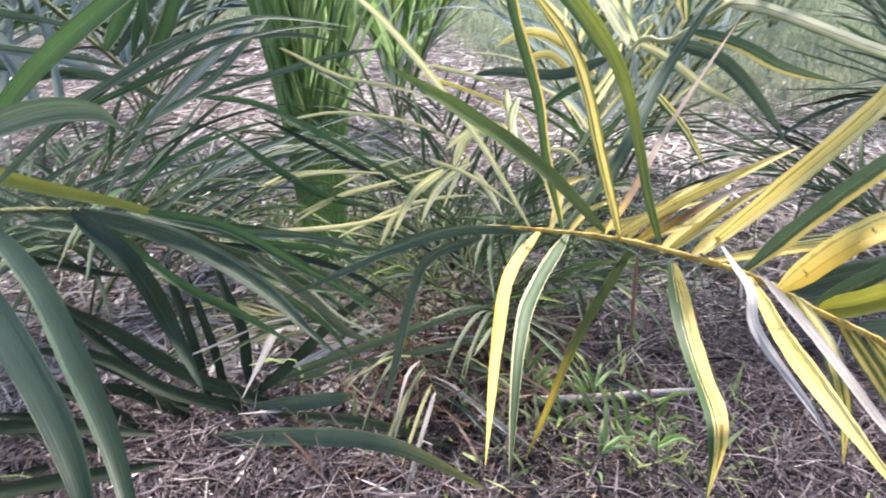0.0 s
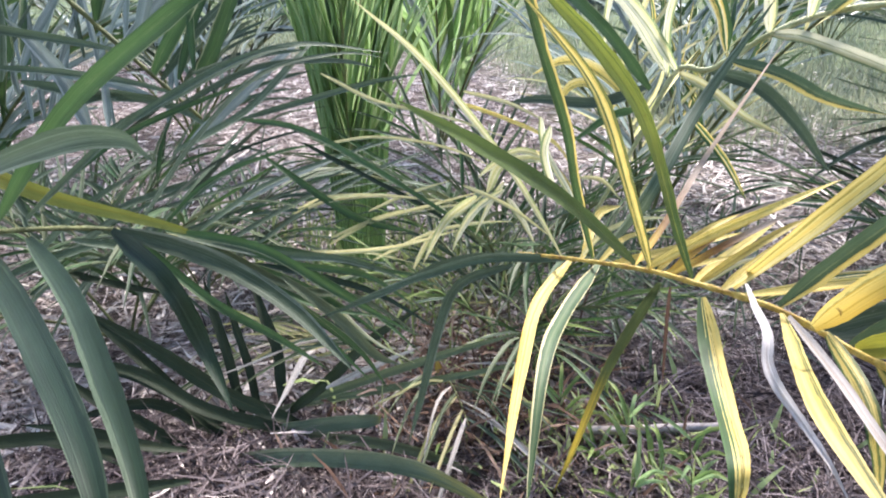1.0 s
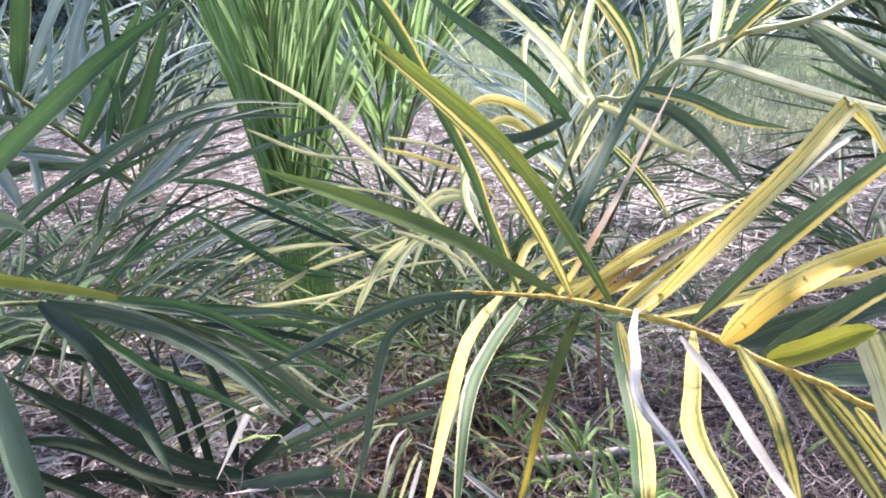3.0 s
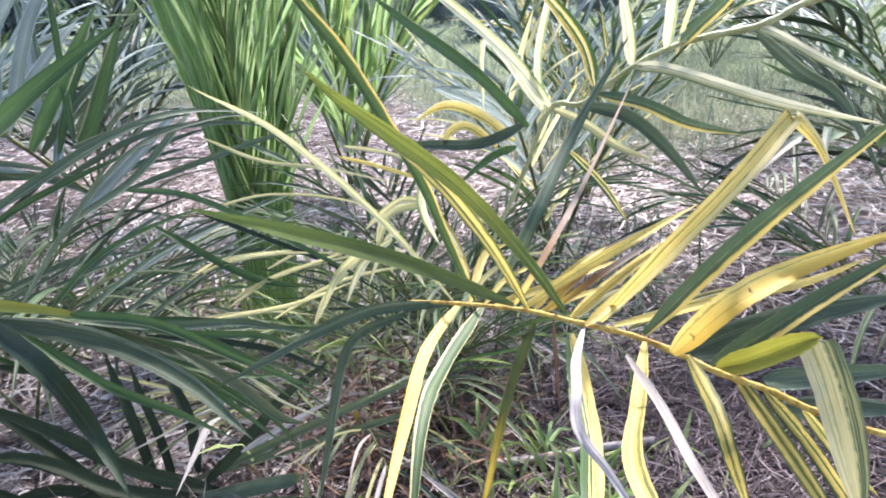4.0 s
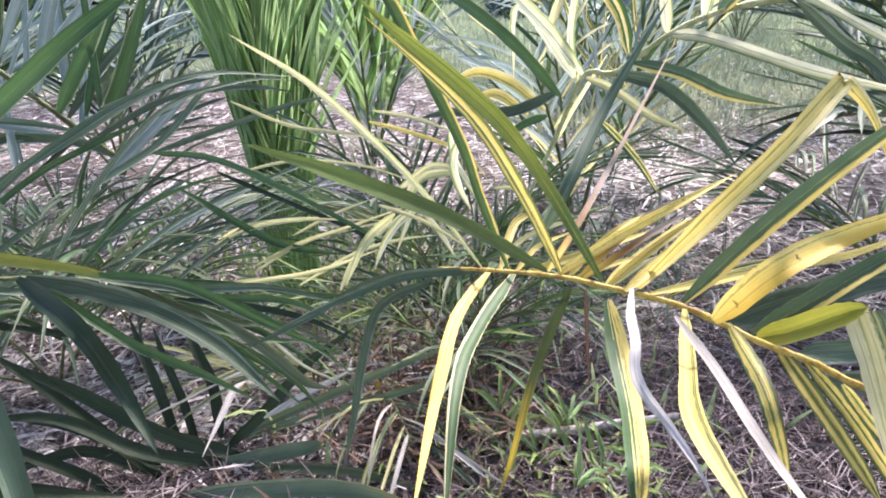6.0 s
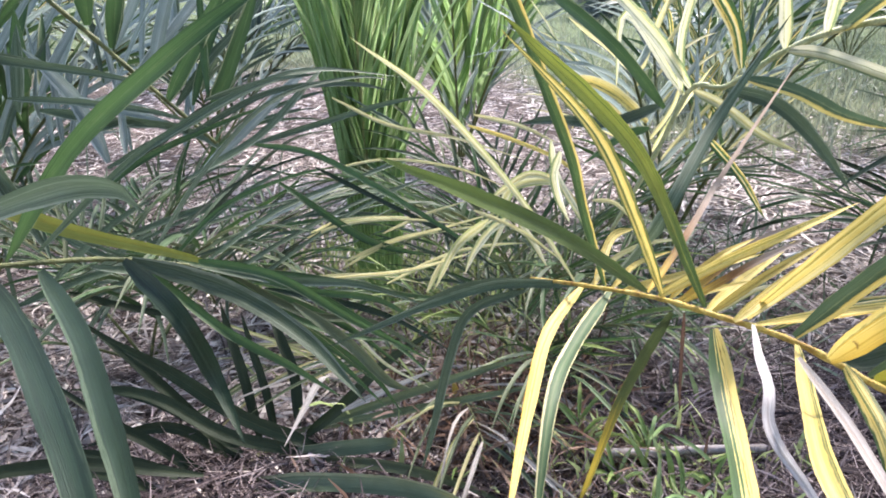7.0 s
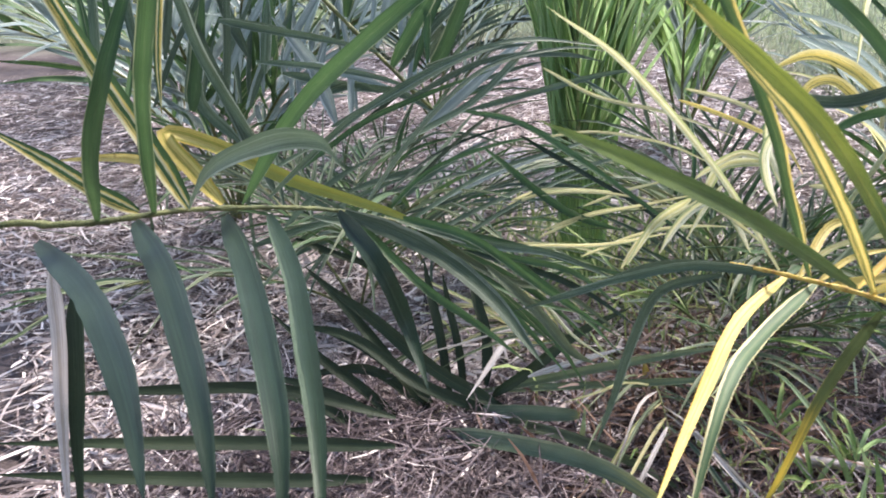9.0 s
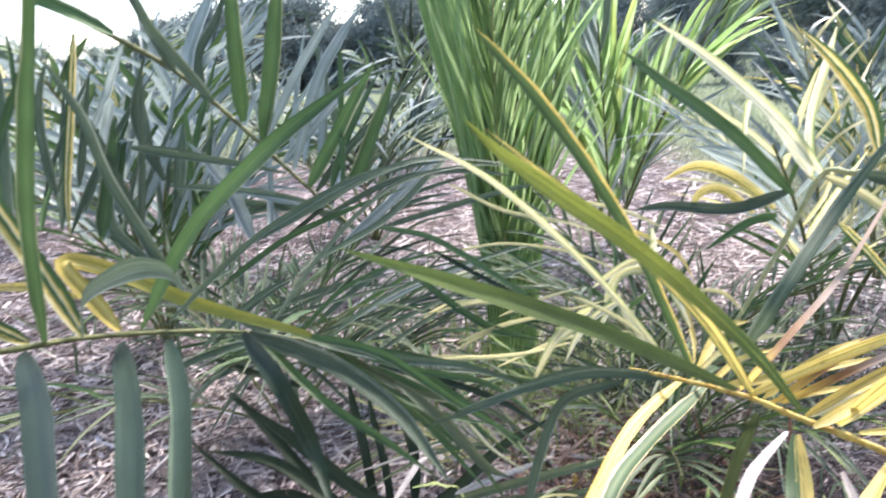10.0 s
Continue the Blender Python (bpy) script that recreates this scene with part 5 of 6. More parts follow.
leaflet(frond_l, "N", 0.0086, (-0.521, 1.071, 0.709), (-0.468, 1.211, 0.816), (-0.386, 1.354, 0.903), (-0.267, 1.482, 0.921), (-0.191, 1.552, 0.904), face=(0.54, -0.62, 0.57))
leaflet(frond_l, "Y", 0.0160, (-0.758, 0.923, 0.809), (-0.882, 0.934, 0.818), (-1.028, 0.927, 0.808), face=(-0.02, -0.87, 0.50))
leaflet(frond_l, "G", 0.0150, (-0.542, 1.050, 0.708), (-0.407, 1.089, 0.642), (-0.299, 1.120, 0.557), (-0.194, 1.140, 0.451), face=(0.51, -0.79, 0.35))
leaflet(frond_l, "G", 0.0130, (-0.506, 1.082, 0.693), (-0.384, 1.130, 0.607), (-0.267, 1.186, 0.519), (-0.147, 1.259, 0.465), face=(0.61, -0.68, 0.40))
leaflet(frond_l, "N", 0.0160, (-0.478, 1.111, 0.680), (-0.353, 1.194, 0.617), (-0.240, 1.289, 0.568), (-0.127, 1.390, 0.478), face=(0.73, -0.60, 0.34))
leaflet(frond_l, "G", 0.0150, (-0.533, 1.053, 0.706), (-0.412, 1.044, 0.598), (-0.318, 1.054, 0.532), (-0.237, 1.078, 0.456), face=(0.48, -0.77, 0.42))
leaflet(frond_l, "G", 0.0130, (-0.458, 1.137, 0.667), (-0.337, 1.172, 0.551), (-0.221, 1.213, 0.430), (-0.160, 1.235, 0.317), face=(0.56, -0.80, 0.20))
leaflet(frond_l, "O", 0.0140, (-0.452, 1.148, 0.658), (-0.324, 1.200, 0.551), (-0.218, 1.287, 0.489), (-0.106, 1.353, 0.373), face=(0.69, -0.66, 0.28))
leaflet(frond_l, "H", 0.0310, (-0.815, 0.684, 0.771), (-0.617, 0.571, 0.779), (-0.484, 0.476, 0.784), (-0.386, 0.397, 0.777), (-0.304, 0.318, 0.759), face=(0.10, -0.45, 0.88), twist=0.1)
leaflet(frond_l, "H", 0.0310, (-0.722, 0.772, 0.778), (-0.550, 0.627, 0.791), (-0.437, 0.523, 0.792), (-0.324, 0.412, 0.780), (-0.256, 0.332, 0.745), face=(0.25, -0.55, 0.79), twist=0.1)
leaflet(frond_l, "H", 0.0300, (-0.648, 0.875, 0.756), (-0.489, 0.701, 0.767), (-0.371, 0.563, 0.768), (-0.269, 0.437, 0.758), (-0.212, 0.349, 0.716), face=(0.25, -0.55, 0.79), twist=0.1)
leaflet(frond_l, "H", 0.0260, (-0.609, 0.932, 0.742), (-0.449, 0.743, 0.745), (-0.349, 0.607, 0.742), (-0.258, 0.476, 0.728), (-0.201, 0.378, 0.693), face=(0.25, -0.58, 0.77), twist=0.1)
leaflet(frond_l, "N", 0.0190, (-0.699, 0.859, 0.768), (-0.464, 0.638, 0.906), (-0.299, 0.518, 0.976), (-0.228, 0.482, 0.991), (-0.195, 0.459, 0.981), face=(-0.59, -0.79, 0.17))
leaflet(frond_l, "G", 0.0205, (-0.780, 0.760, 0.778), (-0.663, 0.668, 0.903), (-0.572, 0.622, 1.002), (-0.554, 0.663, 1.090), (-0.543, 0.708, 1.177), face=(0.29, -0.94, -0.20))
leaflet(frond_l, "G", 0.0222, (-0.727, 0.816, 0.775), (-0.650, 0.756, 0.947), (-0.538, 0.675, 1.075), (-0.453, 0.622, 1.181), (-0.368, 0.577, 1.318), face=(0.10, -0.83, -0.55))
leaflet(frond_l, "G", 0.0221, (-0.643, 0.915, 0.762), (-0.480, 0.850, 0.929), (-0.311, 0.784, 1.042), (-0.240, 0.799, 1.091), (-0.190, 0.824, 1.124), face=(-0.21, -0.98, -0.00), base=0.18)
leaflet(frond_l, "G", 0.0147, (-0.460, 1.247, 0.581), (-0.367, 1.264, 0.545), (-0.257, 1.261, 0.489), (-0.154, 1.249, 0.411), face=(0.27, -0.82, 0.51))
leaflet(frond_l, "G", 0.0126, (-0.494, 1.254, 0.573), (-0.378, 1.251, 0.517), (-0.278, 1.236, 0.431), (-0.187, 1.219, 0.342), face=(0.31, -0.82, 0.48))
leaflet(frond_l, "H", 0.0135, (-0.431, 1.309, 0.549), (-0.309, 1.328, 0.517), (-0.196, 1.360, 0.465), (-0.075, 1.377, 0.379), face=(0.42, -0.80, 0.43))
leaflet(frond_l, "W", 0.0076, (-0.396, 1.332, 0.527), (-0.288, 1.310, 0.477), (-0.201, 1.280, 0.406), (-0.114, 1.262, 0.366), face=(0.15, -0.80, 0.59))
leaflet(frond_l, "N", 0.0108, (-0.621, 0.955, 0.762), (-0.502, 1.001, 0.869), (-0.419, 1.043, 0.923), (-0.336, 1.103, 0.964), (-0.268, 1.150, 0.975), face=(0.29, -0.86, 0.41))
leaflet(frond_l, "BL", 0.0165, (-0.281, 1.225, 0.405), (-0.283, 1.195, 0.428), (-0.2916, 1.138, 0.447), (-0.305, 1.080, 0.430), (-0.322, 1.010, 0.405), face=(-0.15, -0.55, 0.82), label="bleached dry leaf tip hanging down")

frond_w = frond_of(palm_two, STALK_GREEN, 0.008, (-1.42, 0.1, 0.0), (-1.75, 0.5, 0.7), (-1.7, 0.95, 1.15), *reversed([(-0.635, 1.675, 0.751), (-0.744, 1.621, 0.889), (-0.871, 1.566, 1.046), (-0.965, 1.510, 1.156), (-1.110, 1.436, 1.264), (-1.313, 1.349, 1.393)]), label="green frond stalk")
leaflet(frond_w, "V", 0.0180, (-1.017, 1.296, 1.231), (-1.022, 1.254, 1.079), (-1.027, 1.215, 0.938), (-1.020, 1.189, 0.828), face=(0.50, -0.84, 0.22))
leaflet(frond_w, "N", 0.0207, (-0.830, 1.233, 0.760), (-0.903, 1.202, 0.938), (-0.928, 1.177, 1.081), (-0.968, 1.140, 1.196), face=(0.63, -0.78, -0.03))
leaflet(frond_w, "G", 0.0293, (-0.960, 1.210, 0.835), (-0.950, 1.239, 0.932), (-0.938, 1.280, 1.073), face=(0.46, -0.86, 0.21))
leaflet(frond_w, "G", 0.0372, (-0.844, 1.591, 1.023), (-0.819, 1.556, 1.145), (-0.803, 1.544, 1.290), (-0.782, 1.533, 1.425), face=(0.35, -0.93, -0.12))
leaflet(frond_w, "G", 0.0379, (-0.810, 1.611, 0.973), (-0.758, 1.593, 1.128), (-0.727, 1.595, 1.261), (-0.693, 1.599, 1.400), face=(0.28, -0.96, -0.04))
leaflet(frond_w, "B", 0.0221, (-0.804, 1.613, 0.972), (-0.746, 1.679, 1.111), (-0.689, 1.724, 1.211), (-0.649, 1.754, 1.274), face=(0.29, -0.92, 0.25))
leaflet(frond_w, "B", 0.0276, (-0.744, 1.625, 0.902), (-0.704, 1.710, 1.094), (-0.662, 1.773, 1.197), (-0.618, 1.830, 1.277), face=(0.35, -0.85, 0.39))
leaflet(frond_w, "G", 0.0321, (-0.721, 1.640, 0.850), (-0.655, 1.670, 0.961), (-0.602, 1.689, 1.050), (-0.544, 1.711, 1.143), face=(0.15, -0.98, 0.13))
leaflet(frond_w, "G", 0.0352, (-0.632, 1.677, 0.842), (-0.598, 1.694, 0.901), (-0.552, 1.715, 1.006), (-0.507, 1.739, 1.121), face=(0.17, -0.98, 0.13))
leaflet(frond_w, "N", 0.0211, (-0.706, 1.654, 0.841), (-0.641, 1.733, 0.939), (-0.578, 1.817, 1.012), (-0.524, 1.902, 1.103), face=(0.39, -0.77, 0.51))
leaflet(frond_w, "B", 0.0234, (-0.770, 1.620, 0.917), (-0.717, 1.713, 0.999), (-0.673, 1.802, 1.074), (-0.649, 1.863, 1.112), face=(0.49, -0.66, 0.58))
leaflet(frond_w, "B", 0.0264, (-0.661, 1.653, 0.699), (-0.575, 1.756, 0.777), (-0.511, 1.850, 0.846), (-0.457, 1.934, 0.892), face=(0.44, -0.68, 0.59))
leaflet(frond_w, "N", 0.0198, (-0.978, 1.355, 0.995), (-0.898, 1.377, 0.980), (-0.829, 1.396, 0.963), (-0.726, 1.423, 0.937), face=(0.32, -0.86, 0.39))
leaflet(frond_w, "B", 0.0209, (-0.853, 1.477, 0.888), (-0.767, 1.498, 0.864), (-0.670, 1.522, 0.832), face=(0.34, -0.85, 0.41))
leaflet(frond_w, "G", 0.0325, (-0.982, 1.544, 0.892), (-0.989, 1.562, 0.971), (-0.993, 1.585, 1.063), face=(0.43, -0.87, 0.24))
leaflet(frond_w, "N", 0.0241, (-0.909, 1.542, 1.082), (-0.935, 1.580, 1.178), (-0.916, 1.639, 1.253), (-0.903, 1.685, 1.331), face=(0.45, -0.78, 0.44))
leaflet(frond_w, "B", 0.0294, (-0.940, 1.529, 1.116), (-0.954, 1.577, 1.192), (-0.935, 1.643, 1.293), (-0.929, 1.684, 1.359), face=(0.45, -0.78, 0.43))
leaflet(frond_w, "N", 0.0245, (-0.952, 1.511, 1.143), (-0.988, 1.501, 1.231), (-1.029, 1.491, 1.331), (-1.057, 1.480, 1.403), face=(0.52, -0.85, 0.10))
leaflet(frond_w, "N", 0.0236, (-0.890, 1.555, 1.067), (-0.932, 1.476, 1.191), (-0.946, 1.433, 1.251), (-0.967, 1.425, 1.332), face=(0.60, -0.79, -0.14))
leaflet(frond_w, "G", 0.0303, (-1.058, 1.457, 1.236), (-1.107, 1.389, 1.285), (-1.156, 1.327, 1.321), (-1.222, 1.255, 1.333), face=(0.78, -0.61, 0.17))
leaflet(frond_w, "N", 0.0263, (-1.007, 1.484, 0.903), (-1.058, 1.495, 1.008), (-1.072, 1.511, 1.086), (-1.054, 1.543, 1.186), face=(0.45, -0.86, 0.22))
leaflet(frond_w, "N", 0.0209, (-1.205, 1.360, 0.889), (-1.237, 1.383, 1.015), (-1.244, 1.407, 1.114), (-1.226, 1.438, 1.212), face=(0.52, -0.83, 0.21))
leaflet(frond_w, "N", 0.0197, (-1.217, 1.232, 0.828), (-1.229, 1.265, 0.969), (-1.236, 1.293, 1.085), (-1.243, 1.316, 1.179), face=(0.55, -0.80, 0.23))
leaflet(frond_w, "B", 0.0317, (-0.833, 1.552, 0.738), (-0.874, 1.550, 0.862), (-0.901, 1.534, 0.919), (-0.952, 1.514, 0.989), face=(0.58, -0.80, 0.13))
leaflet(frond_w, "N", 0.0220, (-0.940, 1.653, 0.780), (-0.837, 1.706, 0.800), (-0.720, 1.788, 0.744), (-0.650, 1.838, 0.660), face=(0.67, -0.71, 0.22))
leaflet(frond_w, "N", 0.0235, (-1.025, 1.643, 0.837), (-0.890, 1.685, 0.803), (-0.755, 1.729, 0.776), face=(0.36, -0.84, 0.41))
leaflet(frond_w, "N", 0.0258, (-0.797, 1.221, 0.671), (-0.912, 1.242, 0.897), (-0.983, 1.257, 1.044), (-1.076, 1.263, 1.181), face=(0.49, -0.81, 0.34))
leaflet(frond_w, "N", 0.0245, (-0.930, 1.306, 0.750), (-1.011, 1.302, 0.837), (-1.018, 1.331, 0.954), (-1.007, 1.363, 1.063), face=(0.47, -0.85, 0.22))
leaflet(frond_w, "N", 0.0239, (-0.938, 1.444, 0.870), (-0.936, 1.467, 0.956), (-0.933, 1.489, 1.036), face=(0.42, -0.88, 0.23))
leaflet(frond_w, "N", 0.0179, (-1.022, 1.395, 0.789), (-1.021, 1.434, 0.938), (-1.022, 1.466, 1.061), (-1.025, 1.491, 1.160), face=(0.45, -0.86, 0.23))
leaflet(frond_w, "N", 0.0179, (-1.157, 1.382, 0.910), (-1.146, 1.421, 1.045), (-1.137, 1.456, 1.168), face=(0.48, -0.85, 0.21))
leaflet(frond_w, "N", 0.0152, (-0.908, 1.272, 1.003), (-0.822, 1.295, 0.983), (-0.703, 1.327, 0.958), (-0.596, 1.355, 0.929), face=(0.32, -0.86, 0.39))
leaflet(frond_w, "N", 0.0135, (-0.897, 1.359, 0.910), (-0.782, 1.393, 0.896), (-0.656, 1.428, 0.870), (-0.553, 1.453, 0.833), face=(0.33, -0.85, 0.41))
leaflet(frond_w, "B", 0.0207, (-1.346, 2.166, 0.703), (-1.313, 2.257, 0.884), (-1.258, 2.356, 1.066), (-1.201, 2.449, 1.226), face=(0.38, -0.85, 0.35))
leaflet(frond_w, "N", 0.0164, (-1.253, 1.759, 0.731), (-1.294, 1.817, 0.879), (-1.344, 1.874, 1.035), (-1.394, 1.926, 1.172), face=(0.43, -0.79, 0.44))
leaflet(frond_w, "B", 0.0155, (-1.429, 2.121, 0.676), (-1.452, 2.171, 0.773), (-1.474, 2.223, 0.874), (-1.497, 2.271, 0.963), face=(0.40, -0.77, 0.50))
leaflet(frond_w, "N", 0.0159, (-1.218, 2.289, 0.805), (-1.252, 2.345, 0.936), (-1.290, 2.400, 1.069), (-1.331, 2.450, 1.187), face=(0.34, -0.82, 0.45))
leaflet(frond_w, "B", 0.0175, (-0.837, 1.637, 0.737), (-0.854, 1.682, 0.804), (-0.870, 1.727, 0.872), (-0.887, 1.770, 0.933), face=(0.32, -0.74, 0.59))
leaflet(frond_w, "N", 0.0152, (-1.382, 1.561, 0.758), (-1.348, 1.641, 0.898), (-1.292, 1.730, 1.041), (-1.234, 1.815, 1.165), face=(0.46, -0.82, 0.33))
leaflet(frond_w, "N", 0.0093, (-1.203, 1.363, 0.897), (-1.211, 1.412, 0.969), (-1.215, 1.463, 1.043), (-1.219, 1.511, 1.107), face=(0.51, -0.68, 0.52))
leaflet(frond_w, "N", 0.0162, (-1.551, 1.881, 0.704), (-1.562, 1.937, 0.804), (-1.570, 1.994, 0.907), (-1.575, 2.048, 0.996), face=(0.48, -0.75, 0.47))
leaflet(frond_w, "N", 0.0186, (-0.901, 2.222, 0.854), (-0.949, 2.283, 1.022), (-1.010, 2.341, 1.194), (-1.070, 2.394, 1.347), face=(0.28, -0.87, 0.40))
leaflet(frond_w, "B", 0.0189, (-1.001, 1.618, 0.869), (-0.988, 1.673, 0.936), (-0.963, 1.731, 1.004), (-0.937, 1.789, 1.065), face=(0.45, -0.74, 0.49))
leaflet(frond_w, "G", 0.0182, (-0.661, 1.637, 0.845), (-0.646, 1.699, 0.938), (-0.617, 1.766, 1.033), (-0.587, 1.831, 1.116), face=(0.33, -0.81, 0.49))
leaflet(frond_w, "B", 0.0140, (-0.884, 1.757, 0.713), (-0.924, 1.814, 0.858), (-0.971, 1.871, 1.009), (-1.020, 1.923, 1.143), face=(0.34, -0.84, 0.43))
leaflet(frond_w, "B", 0.0200, (-0.768, 1.815, 0.873), (-0.783, 1.871, 0.980), (-0.798, 1.928, 1.091), (-0.813, 1.982, 1.191), face=(0.30, -0.83, 0.48))
leaflet(frond_w, "G", 0.0149, (-1.302, 1.375, 0.901), (-1.342, 1.429, 1.031), (-1.387, 1.483, 1.168), (-1.433, 1.532, 1.290), face=(0.50, -0.73, 0.47))
leaflet(frond_w, "B", 0.0124, (-0.902, 2.094, 0.863), (-0.921, 2.148, 0.968), (-0.941, 2.202, 1.076), (-0.963, 2.252, 1.169), face=(0.29, -0.82, 0.49))
leaflet(frond_w, "G", 0.0159, (-0.969, 2.351, 0.726), (-0.992, 2.406, 0.841), (-1.018, 2.461, 0.960), (-1.043, 2.513, 1.063), face=(0.28, -0.84, 0.47))
leaflet(frond_w, "B", 0.0151, (-1.298, 2.092, 0.650), (-1.329, 2.146, 0.770), (-1.368, 2.198, 0.894), (-1.405, 2.247, 1.003), face=(0.38, -0.80, 0.47))
leaflet(frond_w, "B", 0.0149, (-1.278, 1.771, 0.728), (-1.284, 1.843, 0.885), (-1.284, 1.918, 1.045), (-1.284, 1.988, 1.186), face=(0.44, -0.81, 0.39))
leaflet(frond_w, "N", 0.0196, (-1.547, 2.177, 0.748), (-1.564, 2.228, 0.841), (-1.579, 2.280, 0.935), (-1.593, 2.330, 1.018), face=(0.43, -0.75, 0.50))
leaflet(frond_w, "B", 0.0152, (-0.840, 1.958, 0.680), (-0.839, 2.020, 0.790), (-0.832, 2.085, 0.904), (-0.823, 2.146, 1.003), face=(0.31, -0.83, 0.47))
leaflet(frond_w, "G", 0.0184, (-1.513, 1.532, 0.773), (-1.561, 1.578, 0.885), (-1.618, 1.622, 1.001), (-1.673, 1.663, 1.102), face=(0.48, -0.70, 0.53))
leaflet(frond_w, "B", 0.0194, (-1.312, 2.191, 0.633), (-1.277, 2.284, 0.819), (-1.225, 2.384, 1.009), (-1.170, 2.478, 1.174), face=(0.37, -0.86, 0.36))
leaflet(frond_w, "N", 0.0196, (-1.389, 1.540, 0.770), (-1.412, 1.597, 0.894), (-1.436, 1.656, 1.024), (-1.459, 1.711, 1.138), face=(0.50, -0.74, 0.44))
leaflet(frond_w, "N", 0.0176, (-1.490, 2.123, 0.680), (-1.509, 2.178, 0.787), (-1.525, 2.233, 0.894), (-1.542, 2.285, 0.988), face=(0.42, -0.77, 0.48))
leaflet(frond_w, "N", 0.0170, (-0.770, 1.830, 0.890), (-0.781, 1.885, 0.989), (-0.791, 1.941, 1.092), (-0.800, 1.995, 1.183), face=(0.30, -0.82, 0.49))
leaflet(frond_w, "G", 0.0165, (-0.619, 1.625, 0.868), (-0.636, 1.684, 0.989), (-0.653, 1.744, 1.115), (-0.671, 1.799, 1.226), face=(0.28, -0.85, 0.46))
leaflet(frond_w, "B", 0.0198, (-1.197, 1.638, 0.818), (-1.172, 1.704, 0.917), (-1.132, 1.777, 1.020), (-1.089, 1.848, 1.110), face=(0.45, -0.80, 0.40))
leaflet(frond_w, "B", 0.0139, (-0.944, 2.045, 0.854), (-0.943, 2.101, 0.940), (-0.935, 2.159, 1.026), (-0.926, 2.215, 1.104), face=(0.35, -0.79, 0.51))
leaflet(frond_w, "B", 0.0100, (-0.835, 1.646, 0.891), (-0.788, 1.729, 1.024), (-0.718, 1.821, 1.161), (-0.644, 1.910, 1.282), face=(0.36, -0.85, 0.39))
leaflet(frond_w, "G", 0.0110, (-1.335, 1.674, 0.841), (-1.350, 1.718, 0.903), (-1.364, 1.763, 0.966), (-1.377, 1.806, 1.022), face=(0.46, -0.66, 0.59))
leaflet(frond_w, "G", 0.0196, (-1.034, 1.685, 0.878), (-1.049, 1.728, 0.934), (-1.062, 1.772, 0.992), (-1.076, 1.813, 1.044), face=(0.38, -0.68, 0.63))
leaflet(frond_w, "G", 0.0153, (-1.313, 1.400, 0.802), (-1.326, 1.441, 0.854), (-1.335, 1.485, 0.907), (-1.344, 1.527, 0.955), face=(0.51, -0.61, 0.61))
leaflet(frond_w, "G", 0.0206, (-1.594, 1.988, 0.749), (-1.604, 2.059, 0.910), (-1.611, 2.133, 1.076), (-1.618, 2.202, 1.221), face=(0.47, -0.79, 0.38))
leaflet(frond_w, "G", 0.0138, (-1.659, 2.129, 0.792), (-1.619, 2.211, 0.929), (-1.554, 2.302, 1.070), (-1.489, 2.388, 1.190), face=(0.44, -0.83, 0.34))
leaflet(frond_w, "N", 0.0156, (-1.453, 1.822, 0.685), (-1.460, 1.872, 0.759), (-1.464, 1.923, 0.835), (-1.467, 1.972, 0.901), face=(0.47, -0.71, 0.52))
leaflet(frond_w, "B", 0.0152, (-1.004, 1.673, 0.750), (-1.029, 1.722, 0.845), (-1.056, 1.771, 0.943), (-1.082, 1.818, 1.030), face=(0.37, -0.78, 0.51))
leaflet(frond_w, "N", 0.0152, (-1.224, 1.611, 0.751), (-1.213, 1.675, 0.858), (-1.190, 1.744, 0.967), (-1.165, 1.810, 1.063), face=(0.45, -0.79, 0.41))
leaflet(frond_w, "G", 0.0147, (-1.328, 1.318, 0.801), (-1.370, 1.370, 0.925), (-1.417, 1.421, 1.054), (-1.464, 1.468, 1.167), face=(0.51, -0.71, 0.48))
leaflet(frond_w, "B", 0.0148, (-0.792, 1.933, 0.773), (-0.802, 1.982, 0.846), (-0.809, 2.032, 0.923), (-0.818, 2.079, 0.989), face=(0.29, -0.78, 0.56))
leaflet(frond_w, "N", 0.0163, (-1.637, 1.886, 0.747), (-1.615, 1.957, 0.865), (-1.578, 2.033, 0.983), (-1.538, 2.106, 1.089), face=(0.48, -0.80, 0.37))
leaflet(frond_w, "B", 0.0206, (-1.479, 2.083, 0.639), (-1.433, 2.175, 0.807), (-1.362, 2.276, 0.976), (-1.288, 2.372, 1.124), face=(0.40, -0.85, 0.35))
leaflet(frond_w, "N", 0.0120, (-1.248, 1.367, 0.887), (-1.245, 1.427, 0.984), (-1.230, 1.490, 1.082), (-1.214, 1.551, 1.169), face=(0.52, -0.75, 0.41))
leaflet(frond_w, "B", 0.0215, (-1.162, 1.990, 0.672), (-1.168, 2.038, 0.737), (-1.170, 2.088, 0.803), (-1.170, 2.135, 0.861), face=(0.39, -0.72, 0.57))
leaflet(frond_w, "G", 0.0216, (-1.316, 2.010, 0.857), (-1.315, 2.073, 0.971), (-1.306, 2.139, 1.087), (-1.297, 2.201, 1.189), face=(0.43, -0.79, 0.43))
leaflet(frond_w, "N", 0.0146, (-1.081, 1.565, 0.767), (-1.067, 1.624, 0.851), (-1.041, 1.688, 0.938), (-1.014, 1.749, 1.014), face=(0.44, -0.77, 0.45))
leaflet(frond_w, "B", 0.0137, (-0.832, 1.770, 0.905), (-0.838, 1.832, 1.024), (-0.840, 1.897, 1.147), (-0.842, 1.957, 1.257), face=(0.34, -0.83, 0.45))

